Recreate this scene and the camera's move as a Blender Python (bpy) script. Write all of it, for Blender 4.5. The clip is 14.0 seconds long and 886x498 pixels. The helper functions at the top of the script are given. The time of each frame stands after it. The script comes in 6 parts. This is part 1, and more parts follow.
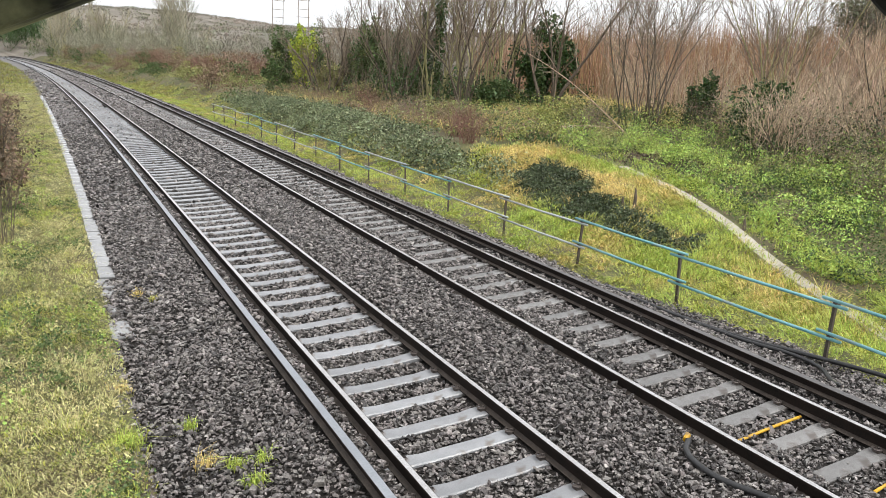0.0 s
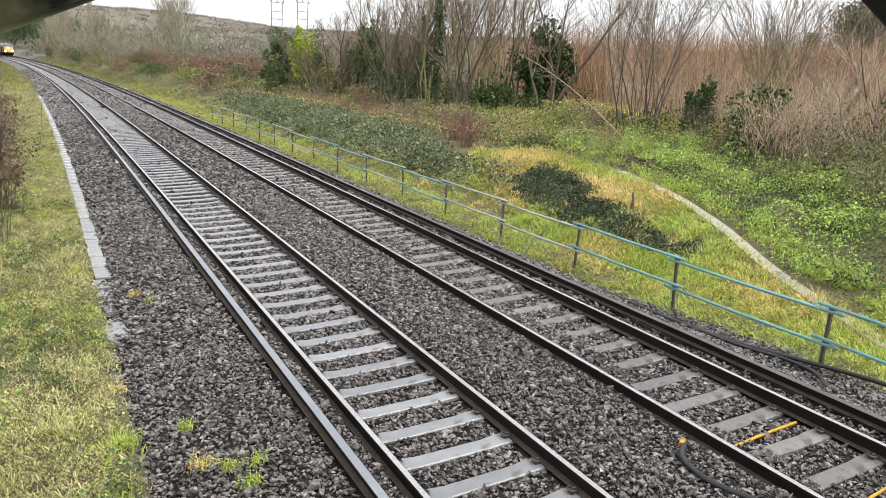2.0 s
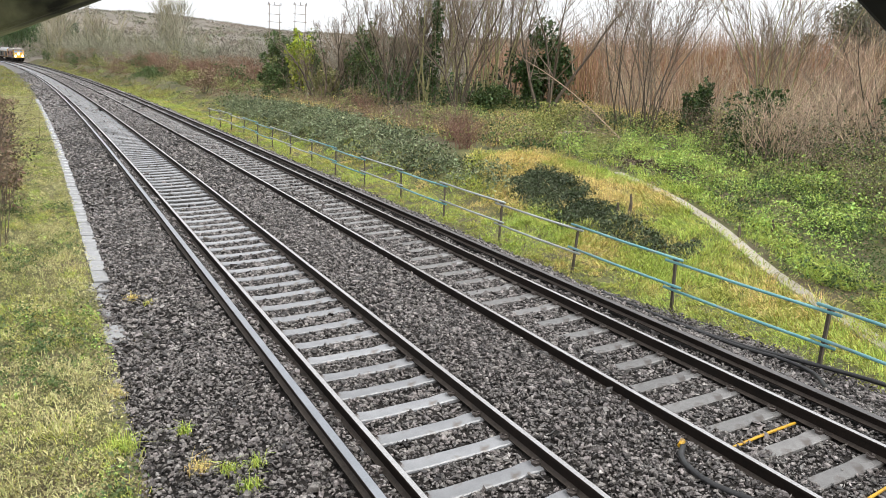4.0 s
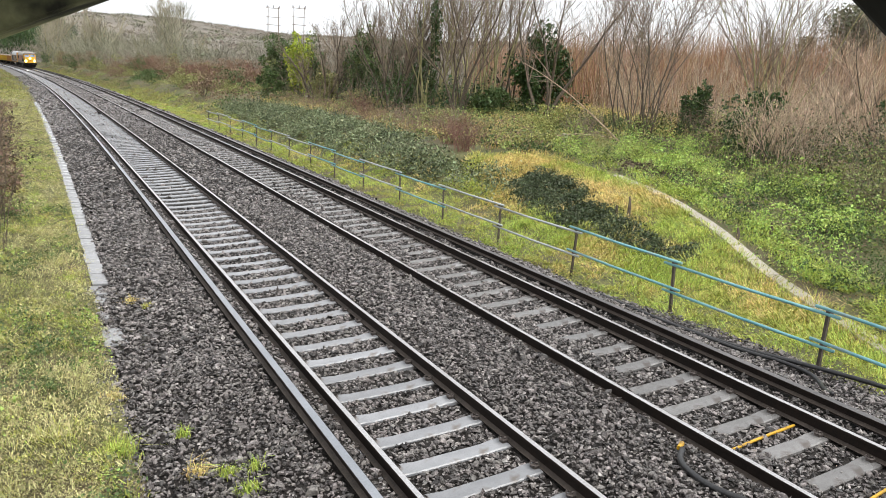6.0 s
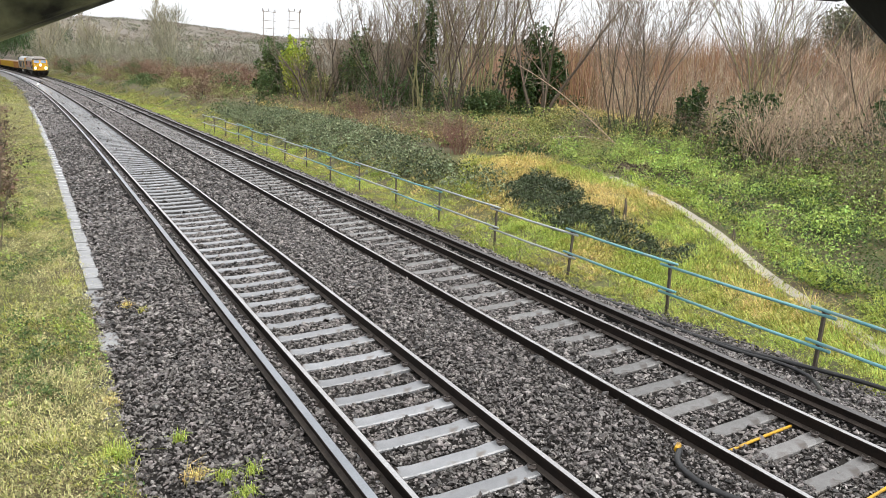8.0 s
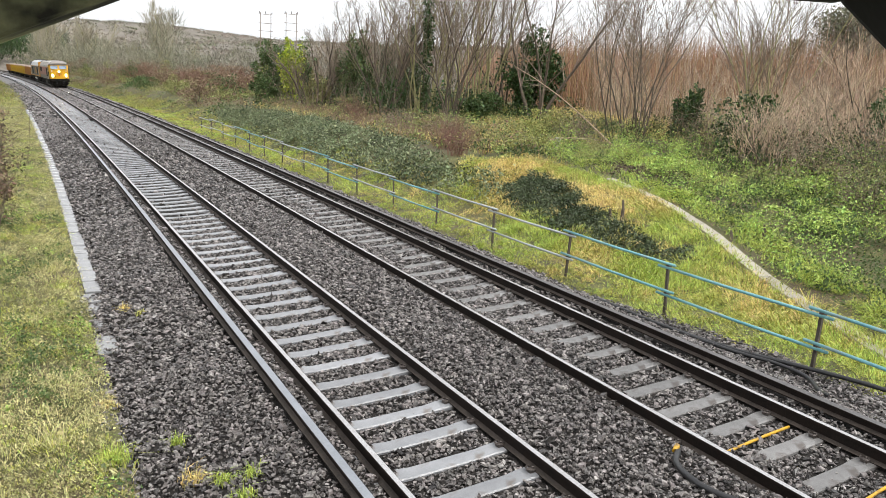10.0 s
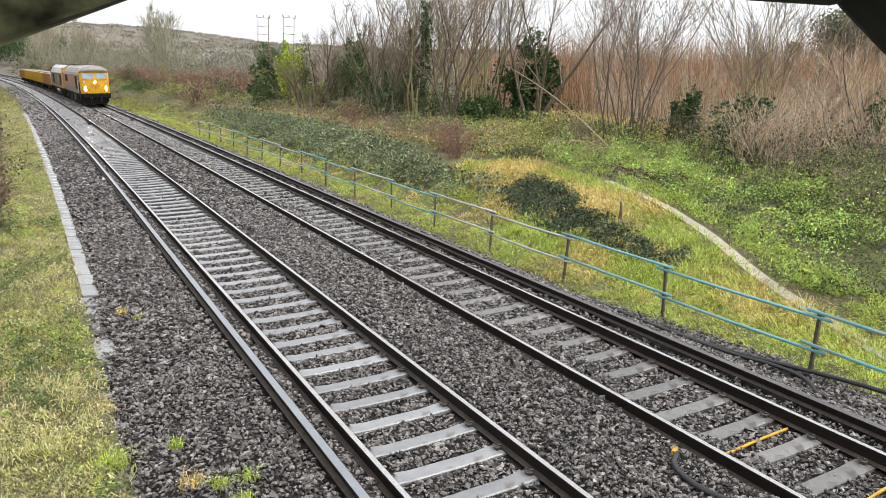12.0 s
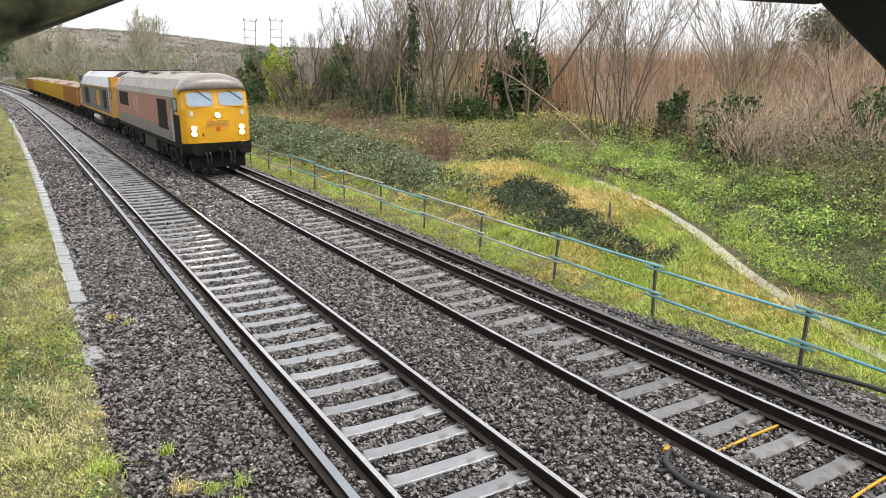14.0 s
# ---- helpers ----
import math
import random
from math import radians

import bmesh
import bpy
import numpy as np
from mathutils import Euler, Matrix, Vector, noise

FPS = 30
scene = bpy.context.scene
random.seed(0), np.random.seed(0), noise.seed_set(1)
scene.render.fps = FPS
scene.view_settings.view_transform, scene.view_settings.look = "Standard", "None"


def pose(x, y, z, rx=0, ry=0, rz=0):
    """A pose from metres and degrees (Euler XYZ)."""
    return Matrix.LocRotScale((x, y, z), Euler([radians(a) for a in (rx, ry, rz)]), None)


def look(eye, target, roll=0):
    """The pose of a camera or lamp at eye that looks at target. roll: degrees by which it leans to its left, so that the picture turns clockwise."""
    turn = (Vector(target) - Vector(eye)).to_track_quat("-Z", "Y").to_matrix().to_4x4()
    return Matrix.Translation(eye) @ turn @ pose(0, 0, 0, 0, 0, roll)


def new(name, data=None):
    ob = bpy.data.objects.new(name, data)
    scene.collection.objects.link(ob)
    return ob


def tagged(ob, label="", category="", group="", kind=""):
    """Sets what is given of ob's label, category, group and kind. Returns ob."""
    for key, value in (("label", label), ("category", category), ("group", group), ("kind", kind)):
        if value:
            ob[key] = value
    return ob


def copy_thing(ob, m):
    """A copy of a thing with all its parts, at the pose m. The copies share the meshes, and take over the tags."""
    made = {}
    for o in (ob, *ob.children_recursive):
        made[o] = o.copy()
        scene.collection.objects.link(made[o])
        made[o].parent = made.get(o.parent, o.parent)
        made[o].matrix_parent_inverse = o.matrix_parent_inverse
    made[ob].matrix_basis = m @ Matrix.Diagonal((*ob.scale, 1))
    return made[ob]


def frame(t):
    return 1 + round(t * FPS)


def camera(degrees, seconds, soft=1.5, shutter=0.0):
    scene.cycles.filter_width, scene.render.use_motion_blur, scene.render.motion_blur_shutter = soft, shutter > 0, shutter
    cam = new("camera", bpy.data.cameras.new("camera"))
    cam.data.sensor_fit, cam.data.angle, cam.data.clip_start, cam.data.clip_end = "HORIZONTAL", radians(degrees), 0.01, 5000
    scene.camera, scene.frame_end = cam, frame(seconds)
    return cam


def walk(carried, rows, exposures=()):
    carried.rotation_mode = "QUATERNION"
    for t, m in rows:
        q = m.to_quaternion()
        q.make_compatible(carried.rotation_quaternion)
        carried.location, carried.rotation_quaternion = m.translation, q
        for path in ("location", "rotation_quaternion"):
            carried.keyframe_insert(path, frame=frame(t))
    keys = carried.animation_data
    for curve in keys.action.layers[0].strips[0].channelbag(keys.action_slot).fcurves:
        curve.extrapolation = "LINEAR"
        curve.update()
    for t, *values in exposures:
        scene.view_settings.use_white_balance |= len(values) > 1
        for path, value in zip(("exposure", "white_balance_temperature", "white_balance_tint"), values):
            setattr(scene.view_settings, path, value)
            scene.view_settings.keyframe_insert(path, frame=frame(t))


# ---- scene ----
cam = camera(61.44, 14.0, soft=0.65, shutter=0.3)
EYE = (-3.72, 0.0, 3.755)
walk(cam, [
    (0.0, pose(*EYE, 76.493, -3.218, -27.783)),
    (0.5, pose(*EYE, 76.498, -3.260, -27.801)),
    (1.0, pose(*EYE, 76.570, -3.445, -27.809)),
    (1.5, pose(*EYE, 76.656, -3.633, -27.850)),
    (2.0, pose(*EYE, 76.740, -3.705, -27.894)),
    (2.5, pose(*EYE, 76.812, -3.602, -27.962)),
    (3.0, pose(*EYE, 76.838, -3.537, -28.001)),
    (5.5, pose(*EYE, 77.059, -3.510, -28.136)),
    (6.0, pose(*EYE, 77.116, -3.488, -28.157)),
    (6.5, pose(*EYE, 77.192, -3.496, -28.200)),
    (7.0, pose(*EYE, 77.262, -3.528, -28.271)),
    (7.5, pose(*EYE, 77.310, -3.426, -28.401)),
    (8.0, pose(*EYE, 77.340, -3.287, -28.491)),
    (10.5, pose(*EYE, 77.552, -3.127, -28.741)),
    (11.0, pose(*EYE, 77.610, -3.115, -28.785)),
    (11.5, pose(*EYE, 77.683, -3.075, -28.817)),
    (12.0, pose(*EYE, 77.732, -3.036, -28.876)),
    (12.5, pose(*EYE, 77.790, -2.955, -28.975)),
    (13.0, pose(*EYE, 77.844, -2.786, -29.110)),
    (13.5, pose(*EYE, 77.917, -2.561, -29.292)),
    (14.0, pose(*EYE, 77.910, -2.519, -29.769)),
])

# ---- light: bright overcast ----
world = bpy.data.worlds.new("overcast")
scene.world = world
world.use_nodes = True
wn = world.node_tree
wn.nodes.clear()
sky = wn.nodes.new("ShaderNodeTexSky")
sky.sky_type, sky.sun_disc = "NISHITA", False
sky.sun_elevation, sky.sun_rotation = radians(61), radians(151)
sky.air_density, sky.dust_density = 1.0, 6.0
hs = wn.nodes.new("ShaderNodeHueSaturation")
hs.inputs["Saturation"].default_value = 0.12
cloud = wn.nodes.new("ShaderNodeMix")
cloud.data_type = "RGBA"
cloud.inputs["Factor"].default_value = 0.72
cloud.inputs["B"].default_value = (7.6, 7.75, 8.0, 1)
bgd = wn.nodes.new("ShaderNodeBackground")
bgd.inputs["Strength"].default_value = 0.185
wout = wn.nodes.new("ShaderNodeOutputWorld")
wn.links.new(sky.outputs[0], hs.inputs["Color"])
wn.links.new(hs.outputs[0], cloud.inputs["A"])
wn.links.new(cloud.outputs["Result"], bgd.inputs["Color"])
wn.links.new(bgd.outputs[0], wout.inputs["Surface"])
sun_data = bpy.data.lights.new("sun", "SUN")
sun_data.energy, sun_data.angle, sun_data.color = 2.0, radians(35), (1.0, 0.97, 0.92)
sun = new("sun", sun_data)
sun.matrix_world = look((0, 0, 60), (-11, 20, 18))
scene.view_settings.exposure = 0.0


# ---- materials ----
def rgb(c):
    return (*c, 1.0)


def material(name, c1, c2, rough=0.7, scale=4.0, grain=60.0, bump=0.2, metal=0.0, island=0.0, obj=0.0,
             c3=None, c3_scale=1.0, c3_at=0.6, spec=0.5, coat=0.0, dist=0.01):
    """Two-tone noise at two scales, an optional third tone in patches, fine relief, per-piece variation."""
    m = bpy.data.materials.new(name)
    m.use_nodes = True
    nt = m.node_tree
    b = nt.nodes["Principled BSDF"]
    co = nt.nodes.new("ShaderNodeTexCoord")
    n1 = nt.nodes.new("ShaderNodeTexNoise")
    n1.inputs["Scale"].default_value, n1.inputs["Detail"].default_value = scale, 5.0
    n2 = nt.nodes.new("ShaderNodeTexNoise")
    n2.inputs["Scale"].default_value, n2.inputs["Detail"].default_value = grain, 4.0
    for n in (n1, n2):
        nt.links.new(co.outputs["Object"], n.inputs["Vector"])
    add = nt.nodes.new("ShaderNodeMath")
    add.operation = "MULTIPLY_ADD"
    add.inputs[1].default_value = 0.5
    half = nt.nodes.new("ShaderNodeMath")
    half.operation, half.inputs[1].default_value = "MULTIPLY", 0.5
    nt.links.new(n2.outputs["Fac"], half.inputs[0])
    nt.links.new(n1.outputs["Fac"], add.inputs[0])
    nt.links.new(half.outputs[0], add.inputs[2])
    ramp = nt.nodes.new("ShaderNodeValToRGB")
    ramp.color_ramp.elements[0].position, ramp.color_ramp.elements[1].position = 0.36, 0.64
    ramp.color_ramp.elements[0].color, ramp.color_ramp.elements[1].color = rgb(c1), rgb(c2)
    nt.links.new(add.outputs[0], ramp.inputs["Fac"])
    colour = ramp.outputs["Color"]
    if c3:
        n3 = nt.nodes.new("ShaderNodeTexNoise")
        n3.inputs["Scale"].default_value, n3.inputs["Detail"].default_value = c3_scale, 6.0
        nt.links.new(co.outputs["Object"], n3.inputs["Vector"])
        r3 = nt.nodes.new("ShaderNodeValToRGB")
        r3.color_ramp.elements[0].position, r3.color_ramp.elements[1].position = c3_at - 0.05, c3_at + 0.08
        mx = nt.nodes.new("ShaderNodeMix")
        mx.data_type = "RGBA"
        mx.inputs["B"].default_value = rgb(c3)
        nt.links.new(n3.outputs["Fac"], r3.inputs["Fac"])
        nt.links.new(r3.outputs["Color"], mx.inputs["Factor"])
        nt.links.new(colour, mx.inputs["A"])
        colour = mx.outputs["Result"]
    if island or obj:
        rnd = nt.nodes.new("ShaderNodeNewGeometry" if island else "ShaderNodeObjectInfo")
        mr = nt.nodes.new("ShaderNodeMapRange")
        amount = island or obj
        mr.inputs["To Min"].default_value, mr.inputs["To Max"].default_value = 1 - amount, 1 + amount
        nt.links.new(rnd.outputs["Random Per Island" if island else "Random"], mr.inputs["Value"])
        hv = nt.nodes.new("ShaderNodeHueSaturation")
        nt.links.new(mr.outputs[0], hv.inputs["Value"])
        nt.links.new(colour, hv.inputs["Color"])
        if island:
            hr = nt.nodes.new("ShaderNodeMapRange")
            hr.inputs["To Min"].default_value, hr.inputs["To Max"].default_value = 0.47, 0.53
            wrap = nt.nodes.new("ShaderNodeMath")
            wrap.operation = "FRACT"
            mul = nt.nodes.new("ShaderNodeMath")
            mul.operation, mul.inputs[1].default_value = "MULTIPLY", 7.3
            nt.links.new(rnd.outputs["Random Per Island"], mul.inputs[0])
            nt.links.new(mul.outputs[0], wrap.inputs[0])
            nt.links.new(wrap.outputs[0], hr.inputs["Value"])
            nt.links.new(hr.outputs[0], hv.inputs["Hue"])
        colour = hv.outputs["Color"]
    nt.links.new(colour, b.inputs["Base Color"])
    b.inputs["Metallic"].default_value = metal
    b.inputs["Specular IOR Level"].default_value = spec
    b.inputs["Coat Weight"].default_value = coat
    rr = nt.nodes.new("ShaderNodeMapRange")
    rr.inputs["To Min"].default_value, rr.inputs["To Max"].default_value = max(rough - 0.12, 0.03), min(rough + 0.12, 1)
    nt.links.new(n1.outputs["Fac"], rr.inputs["Value"])
    nt.links.new(rr.outputs[0], b.inputs["Roughness"])
    if bump:
        bp = nt.nodes.new("ShaderNodeBump")
        bp.inputs["Strength"].default_value, bp.inputs["Distance"].default_value = bump, dist
        nt.links.new(add.outputs[0], bp.inputs["Height"])
        nt.links.new(bp.outputs[0], b.inputs["Normal"])
    return m


def leafy(name, c1, c2, rough=0.65, island=0.5, scale=1.5, **kw):
    m = material(name, c1, c2, rough=rough, island=island, scale=scale, grain=20, bump=0, spec=0.28, **kw)
    return m


def glow(name, c, strength):
    m = bpy.data.materials.new(name)
    m.use_nodes = True
    b = m.node_tree.nodes["Principled BSDF"]
    b.inputs["Base Color"].default_value = rgb(c)
    b.inputs["Emission Color"].default_value = rgb(c)
    b.inputs["Emission Strength"].default_value = strength
    return m


# Near-black bed colour paints the shade in the gaps between stones.
M_BALLAST = material("ballast_gap_shade", (0.010, 0.009, 0.008), (0.04, 0.035, 0.032), 0.7, 18, 40, 1.0, dist=0.05, spec=0.15)
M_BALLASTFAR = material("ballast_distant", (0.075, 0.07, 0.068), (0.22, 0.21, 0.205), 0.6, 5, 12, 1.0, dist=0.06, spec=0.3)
M_STONE = material("ballast_stone", (0.034, 0.030, 0.028), (0.26, 0.235, 0.222), 0.28, 7, 60, 0.06, island=0.8, spec=0.5)
M_CONCRETEOLD = material("sleeper_concrete_stained", (0.125, 0.12, 0.115), (0.225, 0.22, 0.215), 0.24, 3, 90, 0.15, obj=0.2,
                         c3=(0.10, 0.085, 0.075), c3_scale=4, c3_at=0.6)
M_CONCRETE = material("sleeper_concrete", (0.195, 0.20, 0.21), (0.30, 0.305, 0.315), 0.2, 3, 90, 0.15, obj=0.16,
                      c3=(0.17, 0.15, 0.135), c3_scale=4, c3_at=0.63)
M_LID = material("wet_lid_concrete", (0.21, 0.212, 0.212), (0.33, 0.332, 0.335), 0.25, 3, 50, 0.15, obj=0.1, c3=(0.18, 0.18, 0.10), c3_scale=3, c3_at=0.66)
M_TROUGH = material("trough_concrete", (0.24, 0.235, 0.22), (0.42, 0.41, 0.39), 0.6, 3, 50, 0.3, obj=0.15,
                    c3=(0.12, 0.13, 0.07), c3_scale=3, c3_at=0.62)
M_KERB = material("kerb_concrete", (0.32, 0.29, 0.24), (0.47, 0.43, 0.36), 0.75, 3, 50, 0.3, obj=0.1,
                  c3=(0.22, 0.21, 0.12), c3_scale=2, c3_at=0.64)
M_RAIL = material("rail_side_rust", (0.007, 0.005, 0.004), (0.020, 0.013, 0.010), 0.75, 5, 60, 0.3, spec=0.2)
M_FOOT = material("rail_foot_dust", (0.028, 0.021, 0.016), (0.075, 0.058, 0.046), 0.8, 6, 50, 0.2)
M_RAILTOP = material("rail_head_steel", (0.54, 0.52, 0.50), (0.74, 0.73, 0.72), 0.22, 2, 40, 0.05, metal=1.0)
M_THIRD = material("conductor_steel", (0.34, 0.36, 0.385), (0.46, 0.48, 0.51), 0.36, 2, 40, 0.05, metal=0.9)
M_THIRD_DARK = material("conductor_rail_worn", (0.10, 0.095, 0.092), (0.22, 0.21, 0.205), 0.35, 2, 40, 0.1, metal=0.7)
M_POT = material("insulator_pot", (0.10, 0.09, 0.085), (0.22, 0.20, 0.19), 0.5, 8, 60, 0.1)
M_CLIP = material("clip_steel", (0.05, 0.04, 0.035), (0.13, 0.11, 0.10), 0.5, 20, 80, 0.1, metal=0.4)
M_SOIL = material("soil_and_moss", (0.05, 0.052, 0.02), (0.155, 0.15, 0.055), 0.9, 1.2, 25, 0.6, c3=(0.11, 0.085, 0.05),
                  c3_scale=0.35, c3_at=0.55, dist=0.05)
M_GRASS = leafy("grass_green", (0.29, 0.335, 0.065), (0.53, 0.54, 0.14), c3=(0.50, 0.40, 0.13), c3_scale=0.9, c3_at=0.58)
M_STRAW = leafy("grass_straw", (0.56, 0.43, 0.135), (0.78, 0.64, 0.27), c3=(0.34, 0.37, 0.07), c3_scale=0.8, c3_at=0.6)
M_DULLGRASS = leafy("grass_dull", (0.20, 0.19, 0.06), (0.36, 0.33, 0.12), c3=(0.22, 0.25, 0.06), c3_scale=0.2, c3_at=0.52)
M_WEED = leafy("weed_leaf", (0.06, 0.10, 0.03), (0.16, 0.22, 0.07), rough=0.45)
M_MOSS = leafy("moss_cushion", (0.42, 0.39, 0.17), (0.62, 0.58, 0.28), rough=0.8, island=0.3)
M_MOSSDARK = leafy("moss_dull", (0.23, 0.225, 0.095), (0.40, 0.375, 0.18), rough=0.8, island=0.4)
M_PARSLEY = leafy("parsley_leaf", (0.28, 0.45, 0.085), (0.54, 0.70, 0.20), island=0.35)
M_HERBDULL = leafy("bramble_leaf_dull", (0.22, 0.29, 0.085), (0.45, 0.52, 0.18), island=0.35)
M_CLOD = material("turned_clods", (0.06, 0.045, 0.032), (0.16, 0.125, 0.09), 0.9, 6, 40, 0.4, island=0.4)
M_STRAWPALE = leafy("grass_pale_straw", (0.42, 0.40, 0.17), (0.66, 0.62, 0.32), c3=(0.34, 0.37, 0.10), c3_scale=0.9, c3_at=0.58)
M_ELDER = leafy("elder_leaf", (0.24, 0.27, 0.07), (0.42, 0.42, 0.15))
M_TUFT = leafy("grass_tuft", (0.29, 0.40, 0.065), (0.50, 0.57, 0.13))
M_IVY = leafy("ivy_leaf", (0.11, 0.145, 0.072), (0.29, 0.33, 0.185), rough=0.4, island=0.6, c3=(0.10, 0.10, 0.04), c3_scale=0.7, c3_at=0.62)
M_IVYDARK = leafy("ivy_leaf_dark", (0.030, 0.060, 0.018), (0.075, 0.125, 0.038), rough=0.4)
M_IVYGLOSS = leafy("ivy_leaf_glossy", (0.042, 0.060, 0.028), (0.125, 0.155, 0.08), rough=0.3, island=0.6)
# Evergreen lightened in its colour for haze at that distance.
M_FARGREEN = leafy("distant_evergreen_haze", (0.13, 0.14, 0.085), (0.23, 0.235, 0.15), rough=0.8)
# The darker third tone paints shaded gaps among the nettles.
M_HERB = leafy("nettle_leaf", (0.24, 0.36, 0.07), (0.52, 0.64, 0.18), island=0.4, c3=(0.12, 0.18, 0.05), c3_scale=1.1, c3_at=0.58)
M_LIME = leafy("lime_leaf", (0.27, 0.36, 0.03), (0.46, 0.52, 0.07))
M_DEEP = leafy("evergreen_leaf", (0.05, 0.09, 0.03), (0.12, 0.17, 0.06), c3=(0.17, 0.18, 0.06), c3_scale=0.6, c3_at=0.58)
M_OLIVE = leafy("olive_leaf", (0.21, 0.225, 0.08), (0.38, 0.37, 0.15), island=0.3)
M_BROWNLEAF = leafy("dead_leaf", (0.19, 0.13, 0.085), (0.34, 0.25, 0.17), island=0.25)
M_DEADLEAF = leafy("bramble_leaf_winter", (0.05, 0.045, 0.025), (0.14, 0.11, 0.06), island=0.6)
M_BARK = material("bark_olive", (0.28, 0.26, 0.12), (0.48, 0.45, 0.23), 0.85, 5, 40, 0.6, obj=0.2)
M_BARKDARK = material("bark_brown", (0.07, 0.055, 0.04), (0.17, 0.135, 0.10), 0.85, 5, 40, 0.5, obj=0.2)
M_TWIG = material("twig_grey_brown", (0.15, 0.115, 0.085), (0.31, 0.245, 0.18), 0.85, 3, 30, 0, island=0.35)
M_TWIGPALE = material("twig_pale", (0.34, 0.26, 0.19), (0.58, 0.47, 0.36), 0.85, 1, 30, 0, island=0.3)
M_TWIGPINK = material("twig_mauve", (0.39, 0.29, 0.20), (0.65, 0.51, 0.37), 0.85, 1, 30, 0, island=0.5)
M_TWIGRED = material("twig_red_brown", (0.13, 0.065, 0.045), (0.26, 0.15, 0.105), 0.85, 3, 30, 0, island=0.35)
# Poplar and ridge tones are paled: distance haze put into the base colour.
M_POPLAR = material("poplar_twig_haze", (0.30, 0.27, 0.195), (0.42, 0.385, 0.29), 0.9, 0.2, 20, 0, island=0.12)
M_RIDGE = material("ridge_wood_haze", (0.25, 0.21, 0.175), (0.36, 0.31, 0.26), 0.95, 0.03, 20, 0, island=0.1)
M_REED = material("scrub_russet", (0.27, 0.15, 0.078), (0.45, 0.285, 0.165), 0.85, 0.12, 20, 0, island=0.5,
                  c3=(0.44, 0.315, 0.225), c3_scale=0.06, c3_at=0.5)
# Far and olive wood carry painted haze, not the bare bark colour.
M_FARWOOD = material("far_wood_haze", (0.21, 0.19, 0.155), (0.33, 0.305, 0.26), 0.95, 0.05, 20, 0, island=0.12,
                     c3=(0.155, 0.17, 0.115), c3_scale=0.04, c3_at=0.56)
M_OLIVEWOOD = material("olive_wood_haze", (0.22, 0.21, 0.15), (0.35, 0.33, 0.245), 0.95, 0.08, 20, 0, island=0.12,
                       c3=(0.18, 0.195, 0.125), c3_scale=0.09, c3_at=0.52)
M_HILL = material("hill_scrub", (0.165, 0.145, 0.12), (0.245, 0.215, 0.18), 0.95, 0.05, 0.3, 0.6, dist=0.6, c3=(0.15, 0.135, 0.105), c3_scale=0.03, c3_at=0.52)
M_TUBE = material("blue_tube", (0.10, 0.31, 0.35), (0.22, 0.47, 0.50), 0.4, 3, 50, 0.05, c3=(0.26, 0.33, 0.33), c3_scale=2.2, c3_at=0.60)
M_TUBEGREY = material("galvanised_tube", (0.36, 0.40, 0.40), (0.56, 0.60, 0.59), 0.4, 3, 50, 0.05, metal=0.5)
M_POST = material("fence_post_steel", (0.05, 0.04, 0.032), (0.12, 0.095, 0.075), 0.6, 6, 50, 0.2)
M_RUBBER = material("cable_rubber", (0.016, 0.016, 0.017), (0.035, 0.035, 0.036), 0.4, 4, 60, 0.05)
M_ORANGE = material("yellow_board", (0.55, 0.30, 0.02), (0.72, 0.42, 0.03), 0.5, 6, 50, 0.1, c3=(0.20, 0.13, 0.05), c3_scale=5, c3_at=0.62)
# Mossy tones raised to stand in for light bounced up from the ground.
M_GIRDER = material("mossy_girder", (0.22, 0.23, 0.12), (0.46, 0.46, 0.26), 0.9, 9, 60, 0.8, c3=(0.02, 0.02, 0.014), c3_scale=5, c3_at=0.54)
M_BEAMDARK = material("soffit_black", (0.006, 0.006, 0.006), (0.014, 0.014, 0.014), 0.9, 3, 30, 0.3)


# ---- mesh helpers ----
def soup(name, verts, faces, mat, smooth=False):
    """A mesh object from arrays: verts (n, 3), faces (m, 3 or 4)."""
    verts, faces = np.asarray(verts, np.float32), np.asarray(faces, np.int32)
    me = bpy.data.meshes.new(name)
    k = faces.shape[1]
    me.vertices.add(len(verts))
    me.vertices.foreach_set("co", verts.ravel())
    me.loops.add(faces.size)
    me.loops.foreach_set("vertex_index", faces.ravel())
    me.polygons.add(len(faces))
    me.polygons.foreach_set("loop_start", np.arange(0, faces.size, k, dtype=np.int32))
    me.polygons.foreach_set("use_smooth", np.full(len(faces), smooth, dtype=bool))
    me.materials.append(mat)
    me.update(calc_edges=True)
    return new(name, me)


def part(name, bm, mat, parent=None, label="", smooth=False, mats=()):
    me = bpy.data.meshes.new(name)
    bmesh.ops.recalc_face_normals(bm, faces=bm.faces)
    if smooth:
        for f in bm.faces:
            f.smooth = True
    bm.to_mesh(me)
    bm.free()
    for m in (mat, *mats):
        me.materials.append(m)
    ob = new(name, me)
    if parent:
        ob.parent = parent
    if label:
        tagged(ob, label)
    return ob


def box(bm, x0, x1, y0, y1, z0, z1, bevel=0.0, m=None):
    r = bmesh.ops.create_cube(bm, size=1.0)["verts"]
    for v in r:
        v.co = Vector(((x0 + x1) / 2 + v.co.x * (x1 - x0), (y0 + y1) / 2 + v.co.y * (y1 - y0), (z0 + z1) / 2 + v.co.z * (z1 - z0)))
        if m:
            v.co = m @ v.co
    if bevel:
        es = list({e for v in r for e in v.link_edges})
        bmesh.ops.bevel(bm, geom=es, offset=bevel, segments=2, affect="EDGES", profile=0.6)
    return bm


